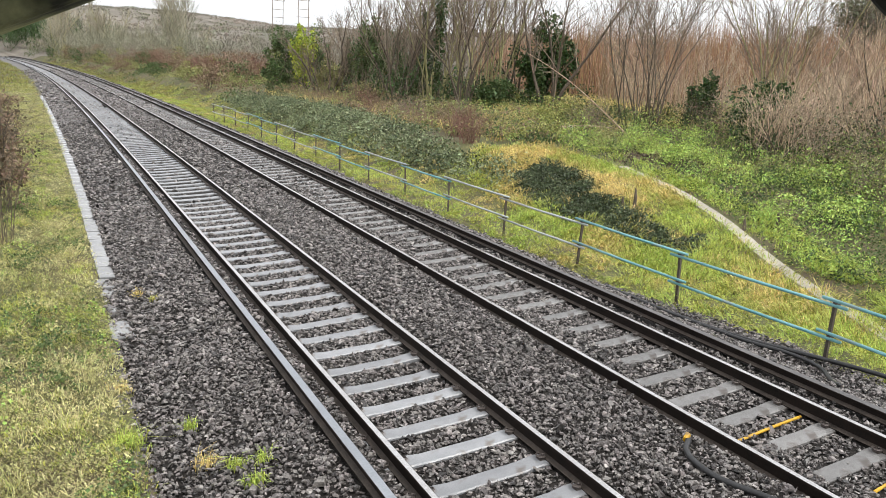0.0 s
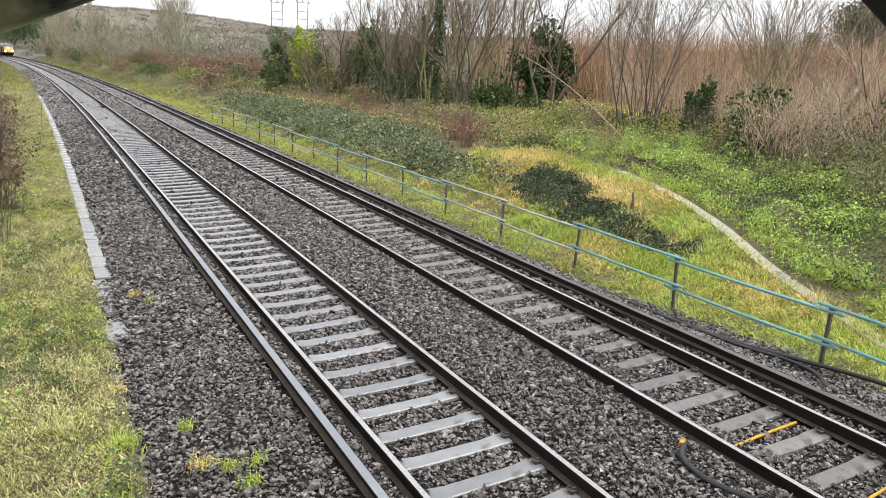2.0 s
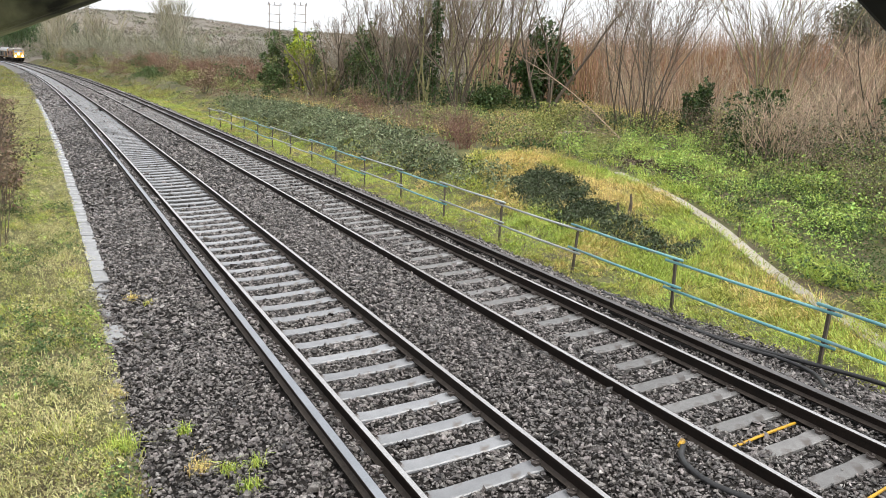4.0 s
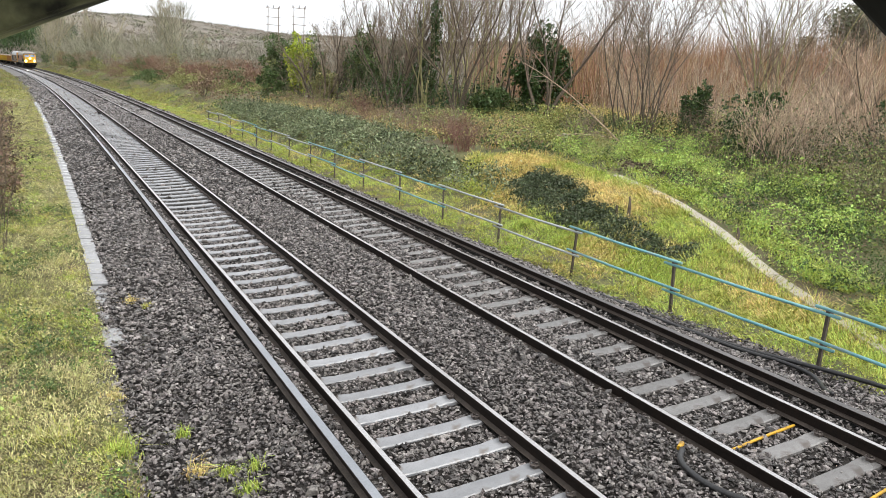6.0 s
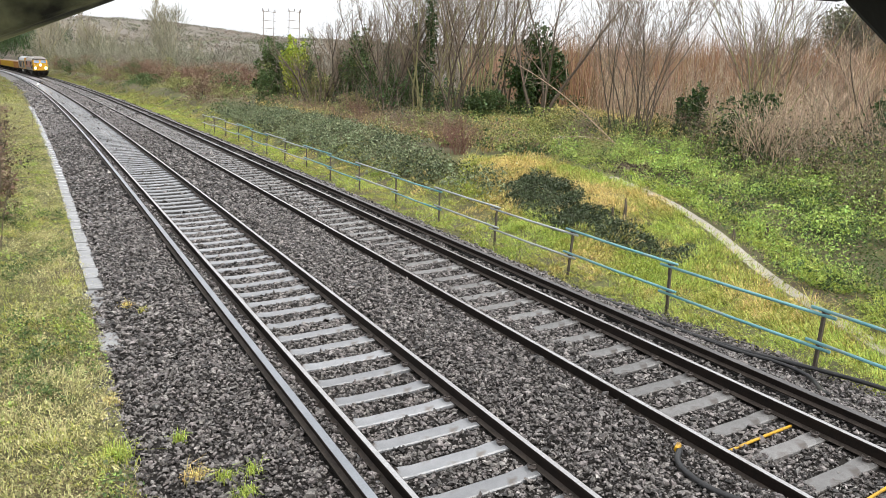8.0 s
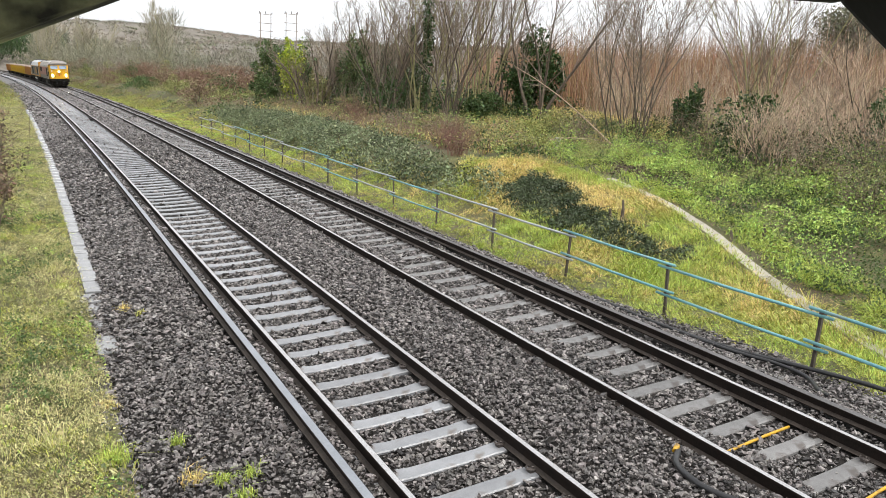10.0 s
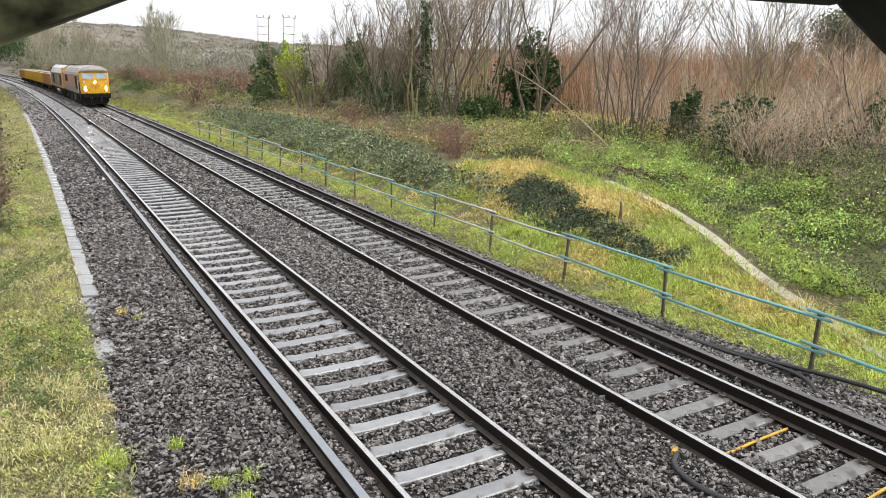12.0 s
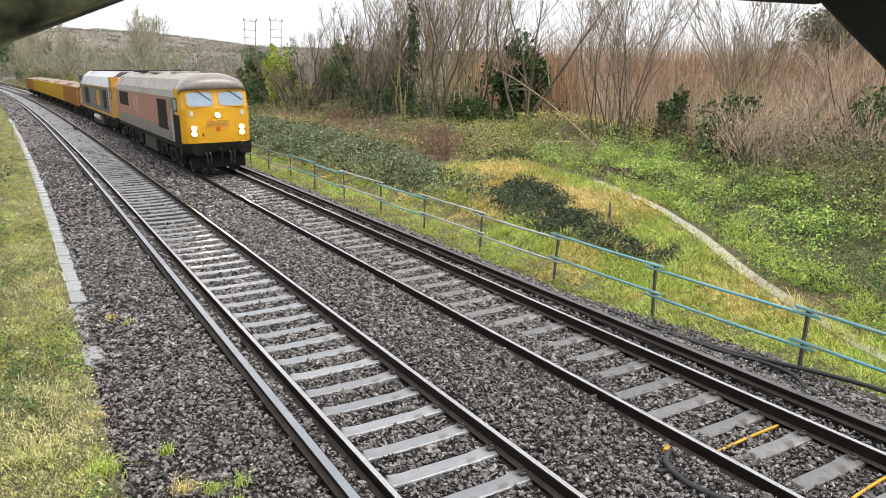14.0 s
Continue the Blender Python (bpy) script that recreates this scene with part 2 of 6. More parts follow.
def B(*a, **k):
    return box(bmesh.new(), *a, **k)


def rod(bm, a, b, r, seg=8, r2=None):
    a, b = Vector(a), Vector(b)
    q = (b - a).to_track_quat("Z", "Y").to_matrix().to_4x4()
    bmesh.ops.create_cone(bm, cap_ends=True, segments=seg, radius1=r, radius2=r if r2 is None else r2, depth=(b - a).length,
                          matrix=Matrix.Translation((a + b) / 2) @ q)
    return bm


def loft(bm, rings, close=True, caps=True):
    """Skin between rings of equal point count."""
    vs = [[bm.verts.new(p) for p in ring] for ring in rings]
    n = len(rings[0])
    for a, b in zip(vs, vs[1:]):
        for i in range(n if close else n - 1):
            bm.faces.new((a[i], a[(i + 1) % n], b[(i + 1) % n], b[i]))
    if caps and close:
        bm.faces.new(vs[0][::-1])
        bm.faces.new(vs[-1])
    return bm


def tube(name, pts, r, mat, parent=None, seg=8, label=""):
    """A round tube through points."""
    bm = bmesh.new()
    rings = []
    pts = [Vector(p) for p in pts]
    for i, p in enumerate(pts):
        d = (pts[min(i + 1, len(pts) - 1)] - pts[max(i - 1, 0)]).normalized()
        side = d.cross(Vector((0, 0, 1)) if abs(d.z) < 0.9 else Vector((1, 0, 0))).normalized()
        up = side.cross(d)
        rings.append([p + (side * math.cos(a) + up * math.sin(a)) * r for a in np.arange(seg) * 2 * math.pi / seg])
    return part(name, loft(bm, rings), mat, parent, label, smooth=True)


def empty(name, label, category, group="", kind="", loc=(0, 0, 0)):
    ob = new(name)
    ob.location = loc
    ob.empty_display_size = 0.2
    return tagged(ob, label, category, group, kind)


def smooth_step(a, b, x):
    u = np.clip((np.asarray(x, float) - a) / (b - a), 0, 1)
    return u * u * (3 - 2 * u)


# ---- the lie of the land ----
TRACK2, CANT, RISE2 = 3.405, 0.062, 0.1156
PITCH, FIRST = 0.6124, 5.643
PITCH2, FIRST2 = 0.638, 6.11


def bend(y):
    """How far the line has swung to the left at y."""
    y = np.asarray(y, float)
    return -0.000205 * np.maximum(y - 20, 0) ** 2 - 0.0016 * np.maximum(y - 262, 0) ** 2


def rail_z(u):
    """Height of the plane of the rail heads, across both canted tracks."""
    return np.interp(u, [-1.3, 1.3, TRACK2 - 1.3, TRACK2 + 1.3], [-1.3 * CANT, 1.3 * CANT, RISE2 - 1.3 * CANT, RISE2 + 1.3 * CANT])


def bed_z(u):
    """Top of the ballast between the sleepers."""
    u = np.asarray(u, float)
    z = rail_z(u) - 0.20
    z = z + 0.085 * (smooth_step(0.78, 0.95, np.abs(u)) * (u < TRACK2 / 2) + smooth_step(0.78, 0.95, np.abs(u - TRACK2)) * (u >= TRACK2 / 2))
    z = z - 0.19 * smooth_step(-1.5, -3.0, u) - 0.20 * smooth_step(TRACK2 + 1.45, TRACK2 + 2.3, u)
    return z


def rough_noise(x, y, s, seed=0):
    x, y = np.asarray(x, float) / s + seed * 17.3, np.asarray(y, float) / s - seed * 9.1
    return (np.sin(x * 1.3 + 1.7 * np.sin(y * 0.9)) + np.sin(y * 1.7 + 1.3 * np.sin(x * 1.1 + 2)) + 0.6 * np.sin(2.9 * x - 2.3 * y)) / 2.6


def ground_z(x, y):
    x, y = np.asarray(x, float), np.asarray(y, float)
    u = x - bend(y)
    z = -0.34 + 1.3 * smooth_step(7.6, 11.5, u) * (0.35 + 0.65 * smooth_step(8, 22, y)) + 1.1 * smooth_step(12, 34, u)
    z = z + 0.12 * smooth_step(5.4, 6.2, u) * (1 - smooth_step(7, 8, u))
    z = z + 0.05 * rough_noise(x, y, 1.4) * smooth_step(6, 8, np.abs(u - 1.5)) + 0.18 * rough_noise(x, y, 5, 1) * smooth_step(8, 14, np.abs(u - 1.5))
    z = z - 0.25 * smooth_step(-3.02, -2.86, u) * (1 - smooth_step(5.2, 5.7, u))
    z = z + 0.9 * smooth_step(-5.5, -12, u)
    z = z + 34 * smooth_step(260, 800, y + 0.45 * np.abs(x)) + 5 * rough_noise(x, y, 90, 2) * smooth_step(250, 420, y + 0.45 * np.abs(x))
    return z


def gz(x, y):
    return float(ground_z(x, y))


# ---- ground ----
def make_ground():
    xs = np.concatenate([-np.geomspace(900, 16, 22), np.arange(-14, -4, 0.5), np.arange(-4, 16, 0.25), np.arange(16, 40, 0.8), np.geomspace(42, 1500, 30)])
    ys = np.concatenate([-np.geomspace(300, 6, 10), np.arange(-4, 30, 0.3), np.arange(30, 90, 1.0), np.geomspace(92, 1800, 50)])
    X, Y = np.meshgrid(xs, ys)
    Xb = X + bend(np.minimum(Y, 330)) * (np.abs(X) < 60)
    Z = ground_z(Xb, Y)
    v = np.stack([Xb, Y, Z], -1).reshape(-1, 3)
    nx, ny = len(xs), len(ys)
    i = (np.arange(ny - 1)[:, None] * nx + np.arange(nx - 1)[None]).ravel()
    ob = soup("ground", v, np.stack([i, i + 1, i + nx + 1, i + nx], 1), M_SOIL, True)
    ob.data.materials.append(M_HILL)
    cy = (v[i, 1] + 0.45 * np.abs(v[i, 0])) > 260
    ob.data.polygons.foreach_set("material_index", cy.astype(np.int32))
    return tagged(ob, "mossy soil verge running out to a scrubby hillside", "ground", kind="structure")


make_ground()


def bed_edge(y):
    """Where the ballast ends towards the fence."""
    return 5.75 + 0.75 * (1 - smooth_step(6.5, 12, y))


def make_ballast():
    us = np.linspace(-3.06, 5.75, 60)
    ys = np.concatenate([np.arange(-2, 40, 0.15), np.arange(40, 120, 1.0), np.geomspace(121, 420, 40)])
    U, Y = np.meshgrid(us, ys)
    wide = bed_edge(Y)
    U = -3.06 + (U + 3.06) * (wide + 3.06) / 8.81
    Z = bed_z(U) + 0.012 * rough_noise(U, Y, 0.12) + 0.02 * rough_noise(U, Y, 0.7, 3)
    edge = np.minimum(smooth_step(-3.06, -2.94, U), 1 - smooth_step(-0.2, 0.0, U - wide))
    Z = Z - 0.35 * (1 - edge)
    v = np.stack([U + bend(Y), Y, Z], -1).reshape(-1, 3)
    nx = len(us)
    i = (np.arange(len(ys) - 1)[:, None] * nx + np.arange(nx - 1)[None]).ravel()
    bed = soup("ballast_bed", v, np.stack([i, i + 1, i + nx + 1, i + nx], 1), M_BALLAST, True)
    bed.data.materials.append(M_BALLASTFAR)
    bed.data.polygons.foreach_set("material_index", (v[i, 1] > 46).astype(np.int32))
    tagged(bed, "crushed stone ballast bed under both tracks, near stretch blackened as gap shade", "ballast", kind="structure")


make_ballast()


# ---- tracks ----
RAIL = [(-0.07, -0.159), (0.07, -0.159), (0.07, -0.150), (0.012, -0.132), (0.010, -0.045), (0.034, -0.036), (0.036, -0.008),
        (0.028, 0.0), (-0.028, 0.0), (-0.036, -0.008), (-0.034, -0.036), (-0.010, -0.045), (-0.012, -0.132), (-0.07, -0.150)]
THIRD = [(-0.075, -0.125), (0.075, -0.125), (0.075, -0.11), (0.02, -0.09), (0.02, -0.035), (0.047, -0.025), (0.05, -0.004),
         (0.044, 0.0), (-0.044, 0.0), (-0.05, -0.004), (-0.047, -0.025), (-0.02, -0.035), (-0.02, -0.09), (-0.075, -0.11)]
RAIL_YS = np.concatenate([np.arange(-1, 60, 1.5), np.geomspace(60, 400, 80)])


def rail(name, profile, u, lift, side, top, parent, label):
    """One long rail along the bend, with a bright running band."""
    bm = bmesh.new()
    rings = [[(u + float(bend(y)) + a, y, float(rail_z(u)) + lift + b + a * CANT) for a, b in profile] for y in RAIL_YS]
    loft(bm, rings)
    bm.faces.ensure_lookup_table()
    n = len(profile)
    for i, f in enumerate(bm.faces[:n * (len(RAIL_YS) - 1)]):
        f.material_index = 1 if i % n == 7 else 2 if i % n in (2, 12) else 0
    return part(name, bm, side, parent, label, mats=(top, M_FOOT))


def sleeper_mesh(mat):
    """Concrete sleeper, sunk a little in the middle and raised at the rail seats."""
    bm = bmesh.new()
    rings = []
    for x, h, w in ((-1.25, -0.01, .10), (-1.0, 0.012, .115), (-0.55, 0.012, .115), (-0.4, -0.002, .108), (0.4, -0.002, .108), (0.55, 0.012, .115), (1.0, 0.012, .115), (1.25, -0.01, .10)):
        rings.append([(x, -w - 0.02, -0.2), (x, -w, h - 0.012), (x, -w + 0.015, h), (x, w - 0.015, h), (x, w, h - 0.012), (x, w + 0.02, -0.2)])
    loft(bm, rings)
    me = bpy.data.meshes.new("sleeper")
    bmesh.ops.recalc_face_normals(bm, faces=bm.faces)
    bm.to_mesh(me)
    bm.free()
    me.materials.append(mat)
    return me


def clip_mesh():
    """Bent spring-steel rail clip on its shoulder."""
    bm = bmesh.new()
    path = [(0.0, -0.05, 0.02), (0.03, -0.055, 0.045), (0.07, -0.03, 0.05), (0.075, 0.01, 0.045), (0.04, 0.035, 0.035), (0.0, 0.03, 0.03), (-0.02, 0.0, 0.035), (0.01, -0.015, 0.04)]
    pts = [Vector(p) for p in path]
    rings = []
    for i, p in enumerate(pts):
        d = (pts[min(i + 1, 7)] - pts[max(i - 1, 0)]).normalized()
        s = d.cross(Vector((0, 0, 1))).normalized()
        t = s.cross(d)
        rings.append([p + s * 0.012, p + t * 0.012, p - s * 0.012, p - t * 0.012])
    loft(bm, rings)
    box(bm, 0.0, 0.06, -0.035, 0.035, -0.01, 0.03)
    me = bpy.data.meshes.new("rail_clip")
    bm.to_mesh(me)
    bm.free()
    me.materials.append(M_CLIP)
    return me


CLIP = clip_mesh()
rng = np.random.default_rng(4)
SLEEPER_YS = {}


def make_track(name, centre, first, pitch, label, third_u, third_label, third_top, third_side, concrete):
    sleeper = sleeper_mesh(concrete)
    tr = empty(name, label, "railway track", "the two running lines")
    rail("rail", RAIL, centre - 0.7525, 0.0, M_RAIL, M_RAILTOP, tr, "rusty-sided steel rail with a polished head")
    rail("rail", RAIL, centre + 0.7525, 0.0, M_RAIL, M_RAILTOP, tr, "rusty-sided steel rail with a polished head")
    rail("conductor_rail", THIRD, third_u, 0.076, third_side, third_top, tr, third_label)
    ys = np.arange(first - 8 * pitch, 330, pitch)
    SLEEPER_YS[name] = ys
    far_v, far_f = [], []
    sv = np.array([v.co for v in sleeper.vertices])
    sf = [tuple(p.vertices) for p in sleeper.polygons if len(p.vertices) == 4]
    for i, y in enumerate(ys):
        ang = math.atan(float(bend(y + 1) - bend(y - 1)) / 2)
        m = Matrix.Translation((centre + float(bend(y)), y, float(rail_z(centre)) - 0.172)) @ Matrix.Rotation(-ang, 4, "Z") @ Matrix.Rotation(-math.atan(CANT) + rng.normal(0, 0.003), 4, "Y") @ Matrix.Rotation(rng.normal(0, 0.006), 4, "Z")
        if y < 100:
            ob = new("sleeper", sleeper)
            ob.parent, ob.matrix_local = tr, m
            if y < 24:
                for x, turn in ((-0.7525 - 0.07, 180), (-0.7525 + 0.07, 0), (0.7525 - 0.07, 180), (0.7525 + 0.07, 0)):
                    c = new("rail_clip", CLIP)
                    c.parent, c.matrix_local = ob, pose(x, 0, 0.012, 0, 0, turn)
        else:
            w = (np.array(m)[:3, :3] @ sv.T).T + np.array(m)[:3, 3]
            far_f += [tuple(k + len(far_v) * len(sv) for k in f) for f in sf]
            far_v.append(w)
    far = soup("far_sleepers", np.concatenate(far_v), far_f, concrete)
    far.parent = tr
    tagged(far, "grey concrete sleepers running on round the bend", kind="stuff")
    # insulator pots under the conductor rail
    bm = bmesh.new()
    rod(bm, (0, 0, -0.10), (0, 0, -0.03), 0.07, 10, 0.05)
    rod(bm, (0, 0, -0.03), (0, 0, 0.0), 0.085, 10, 0.06)
    pot = part("insulator", bm, M_POT, tr, "squat porcelain insulator under the conductor rail")
    pot.location = (third_u, ys[3], float(rail_z(third_u)) - 0.05)
    for y in ys[7:80:4]:
        o = new("insulator", pot.data)
        o.parent = tr
        tagged(o, "squat porcelain insulator under the conductor rail")
        o.location = (third_u + float(bend(y)), y, float(rail_z(third_u)) - 0.05)
    return tr


OFF3 = 0.7525 - 0.036 + 0.406 + 0.035
make_track("near_track", 0.0, FIRST, PITCH, "concrete-sleepered railway track with a bright outer conductor rail", -OFF3,
           "pale worn-bright steel conductor rail on insulators", M_THIRD, M_RAIL, M_CONCRETE)
make_track("far_track", TRACK2, FIRST2, PITCH2, "concrete-sleepered railway track partly buried in ballast, dark conductor rail", TRACK2 + OFF3,
           "dark steel conductor rail on insulators", M_THIRD_DARK, M_RAIL, M_CONCRETEOLD)


# ---- ballast stones ----
def stones(name, n, y0, y1, size, seed, label, power=1.35):
    g = np.random.default_rng(seed)
    y = y0 + (y1 - y0) * g.random(n) ** power
    u = -3.3 + g.random(n) * (bed_edge(y) + 3.2)
    ok = np.ones(n, bool)
    if size > 0.04:
        ok &= (np.abs(u) > 0.72) | (g.random(n) < 0.12)
    for nm, c, step in (("near_track", 0.0, PITCH), ("far_track", TRACK2, PITCH2)):
        ys = SLEEPER_YS[nm]
        near = np.abs(((y - ys[0] + step / 2) % step) - step / 2)
        bare = (near < 0.125) & (np.abs(u - c) < 0.8)
        if nm == "far_track":
            heap = (u - c < -0.30 + 0.34 * rough_noise(0 * y, y, 0.9, 7)) & (np.abs(u - c) < 0.66) & (y < 24)
            bare &= ~heap
        ok &= ~(bare & (g.random(n) < 0.997))
        for s in (-0.7525, 0.7525):
            ok &= np.abs(u - c - s) > 0.10
    ok &= (u > -2.71 - 0.004 * (y - 18)) | (y < 14.4)
    ok &= (np.abs(u + OFF3) > 0.09) & (np.abs(u - TRACK2 - OFF3) > 0.09)
    ok &= (u > -3.0 + 0.2 * rough_noise(u, y, 0.5)) | (g.random(n) < 0.5)
    y, u, heap = y[ok], u[ok], heap[ok]
    n = len(y)
    z = bed_z(u) + g.normal(0.014, 0.023, n) + 0.02 * rough_noise(u, y, 0.7, 3)
    z = np.where((np.abs(u) < 0.7) | (np.abs(u - TRACK2) < 0.7), np.minimum(z, bed_z(u) + 0.02), z) + 0.035 * heap
    a = np.arange(4) * math.pi / 2
    top = np.stack([0.74 * np.cos(a), 0.74 * np.sin(a), np.ones(4)], -1)
    foot = np.stack([np.cos(a + 0.2), np.sin(a + 0.2), -0.7 * np.ones(4)], -1)
    corner = np.concatenate([top, foot])
    s = size * np.exp(g.normal(0, 0.34, (n, 1)))
    dims = s * g.uniform([1.0, 0.6, 0.24], [1.55, 1.05, 0.48], (n, 3))
    v = corner[None] * dims[:, None] * g.uniform([0.65, 0.65, 0.75], [1.25, 1.25, 1.15], (n, 8, 3))
    q = g.normal(size=(n, 4)) * np.array([1, 0.26, 0.26, 1])
    q /= np.linalg.norm(q, axis=1)[:, None]
    w, a, b, c = q.T
    R = np.stack([1 - 2 * (b * b + c * c), 2 * (a * b - c * w), 2 * (a * c + b * w), 2 * (a * b + c * w), 1 - 2 * (a * a + c * c), 2 * (b * c - a * w),
                  2 * (a * c - b * w), 2 * (b * c + a * w), 1 - 2 * (a * a + b * b)], -1).reshape(n, 3, 3)
    v = np.einsum("nij,nkj->nki", R, v) + np.stack([u + bend(y), y, z], -1)[:, None]
    tri = np.array([(0, 1, 2), (0, 2, 3)] + [t for i in range(4) for t in ((i, i + 4, (i + 1) % 4), ((i + 1) % 4, i + 4, (i + 1) % 4 + 4))])
    f = (tri[None] + 8 * np.arange(n)[:, None, None]).reshape(-1, 3)
    return tagged(soup(name, v.reshape(-1, 3), f, M_STONE), label, "ballast", kind="stuff")


stones("ballast_stones", 66000, 2.5, 10.0, 0.0225, 1, "angular wet grey-brown ballast stones between and beside the rails", 1.0)
stones("ballast_stones", 58000, 9.8, 21.0, 0.027, 4, "angular wet grey-brown ballast stones along the rails", 1.1)
stones("ballast_stones", 12000, 58.0, 150.0, 0.09, 3, "grey ballast running on towards the bend")
stones("ballast_stones", 34000, 20.5, 62.0, 0.042, 2, "angular wet grey-brown ballast stones further along the line")


# ---- bridge over the camera ----
def beam(name, a, b, up, depth, width, mat, label):
    """A solid beam whose lower near edge runs from a to b."""
    a, b = Vector(a), Vector(b)
    d = (b - a).normalized()
    up = (Vector(up) - d * d.dot(Vector(up))).normalized()
    out = d.cross(up).normalized()
    if out.y < 0:
        out = -out
    bm = bmesh.new()
    m = Matrix(((d.x, out.x, up.x, a.x), (d.y, out.y, up.y, a.y), (d.z, out.z, up.z, a.z), (0, 0, 0, 1)))
    box(bm, 0, (b - a).length, min(0, width), max(0, width), 0, depth, 0.015, m)
    return tagged(part(name, bm, mat), label, "bridge beam", kind="structure")


beam("bridge_beam", (-5.038, 1.242, 3.168), (-3.104, 1.094, 4.072), (0, 0, 1), 0.32, -0.14, M_GIRDER, "mossy dark sloping bridge beam overhead")
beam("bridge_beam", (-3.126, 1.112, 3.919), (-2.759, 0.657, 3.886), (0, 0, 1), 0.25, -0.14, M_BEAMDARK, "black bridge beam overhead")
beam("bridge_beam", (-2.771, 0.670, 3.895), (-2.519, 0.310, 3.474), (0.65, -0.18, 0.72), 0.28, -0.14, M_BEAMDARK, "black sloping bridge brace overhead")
# Slab added out of view, to keep skylight off the beams.
tagged(part("unseen_shade_deck", B(-5.6, -2.35, -3.2, 1.35, 4.9, 5.1, 0.02), M_GIRDER), "added deck slab overhead, out of view, shading the beams", "bridge", kind="structure")
tagged(part("bridge_landing", B(-5.6, -2.35, -3.2, 1.35, 1.9, 2.1, 0.02), M_TROUGH), "grey concrete footbridge landing", "bridge", kind="structure")
tagged(part("bridge_pier", B(-5.5, -2.5, -3.1, 1.0, -0.8, 1.9, 0.02), M_TROUGH), "mossy concrete bridge pier under the landing", "bridge", kind="structure")
# Wall likewise added unseen, to block light from behind.
tagged(part("unseen_shade_wall", B(-5.6, -2.35, -3.4, -3.2, 1.9, 5.1), M_GIRDER), "added wall behind the landing, out of view, blocking light", "wall", kind="structure")
for x, y in ((-5.03, 1.2), (-2.5, 0.34)):
    tagged(part("bridge_post", B(x - 0.08, x + 0.08, y - 0.08, y + 0.08, 2.1, 4.9, 0.01), M_BEAMDARK), "black steel bridge post carrying the added shade slab", "bridge post", kind="structure")


# ---- trackside things ----
def make_trough():
    t = empty("cable_trough", "grey concrete cable trough with wet lids along the grass edge", "cable trough")
    me = None
    g = np.random.default_rng(9)
    for i in range(74):
        y = 15.0 + i * 0.8
        if me is None:
            lid = part("lid", B(-0.14, 0.14, -0.396, 0.396, -0.10, 0.0, 0.012), M_LID, t)
            me = lid.data
        else:
            lid = new("lid", me)
            lid.parent = t
        lid.matrix_local = pose(-2.83 - 0.004 * (y - 18) + float(bend(y)) + g.normal(0, 0.012), y, -0.332 + g.normal(0, 0.006), g.normal(0, 0.5), g.normal(0, 1.0), g.normal(0, 0.8) + 0.02 * max(y - 20, 0))
    for x, y, z, w, l, turn in ((-2.93, 14.3, -0.35, 1.1, 0.7, 8), (-2.90, 13.7, -0.355, 0.6, 0.5, -14), (-2.88, 12.8, -0.355, 0.5, 0.5, 20), (-2.86, 11.7, -0.352, 1.1, 1.0, 4)):
        lid = part("broken_lid", B(-0.16 * w, 0.15 * w, -0.4 * l, 0.42 * l, -0.08, 0.0, 0.02), M_LID, t, "broken lid sunk in mud")
        lid.matrix_local = pose(x, y, z, g.normal(0, 1.5), g.normal(0, 2), turn)


make_trough()
FENCE_X, FENCE_STEP = 6.28, 2.95


def make_fence():
    f = empty("tube_fence", "low two-rail fence of faded blue tubes on brown steel posts", "fence")
    g = np.random.default_rng(12)
    ys = [6.39 + FENCE_STEP * i for i in range(-2, 16)]
    bm = bmesh.new()
    box(bm, -0.024, 0.024, -0.006, 0.006, -0.35, 1.07)
    box(bm, -0.006, 0.006, 0.0, 0.05, -0.35, 1.07)
    box(bm, -0.06, 0.05, -0.035, 0.03, 1.0, 1.06, 0.008)
    box(bm, -0.06, 0.05, -0.035, 0.03, 0.5, 0.56, 0.008)
    post = part("post", bm, M_POST, f)
    me = post.data
    tops = []
    for i, y in enumerate(ys):
        p = post if i == 0 else new("post", me)
        p.parent = f
        z = gz(FENCE_X, y)
        lean = (g.normal(0, 1.5), g.normal(0, 1.5))
        m = pose(FENCE_X + g.normal(0, 0.03), y, z - 0.02, lean[0], lean[1], g.normal(0, 6))
        p.matrix_local = m
        tops.append((m @ Vector((0, 0, 1.03)), m @ Vector((0, 0, 0.53))))
    for i in range(len(ys) - 1):
        for k in (0, 1):
            a, b = tops[i][k], tops[i + 1][k]
            d = (b - a).normalized()
            s = 0.045 if i % 2 else -0.03
            a2, b2 = a - d * 0.2 + Vector((-0.05, 0, s)), b + d * 0.2 + Vector((-0.05, 0, s))
            mid = (a2 + b2) / 2 + Vector((0, 0, -0.012))
            blue = i in (0, 1, 2, 3, 6, 8, 9, 12, 13)
            tube("rail_tube", (a2, mid, b2), 0.026, M_TUBE if blue else M_TUBEGREY, f, 8, "faded blue tube" if blue else "grey galvanised tube")


make_fence()


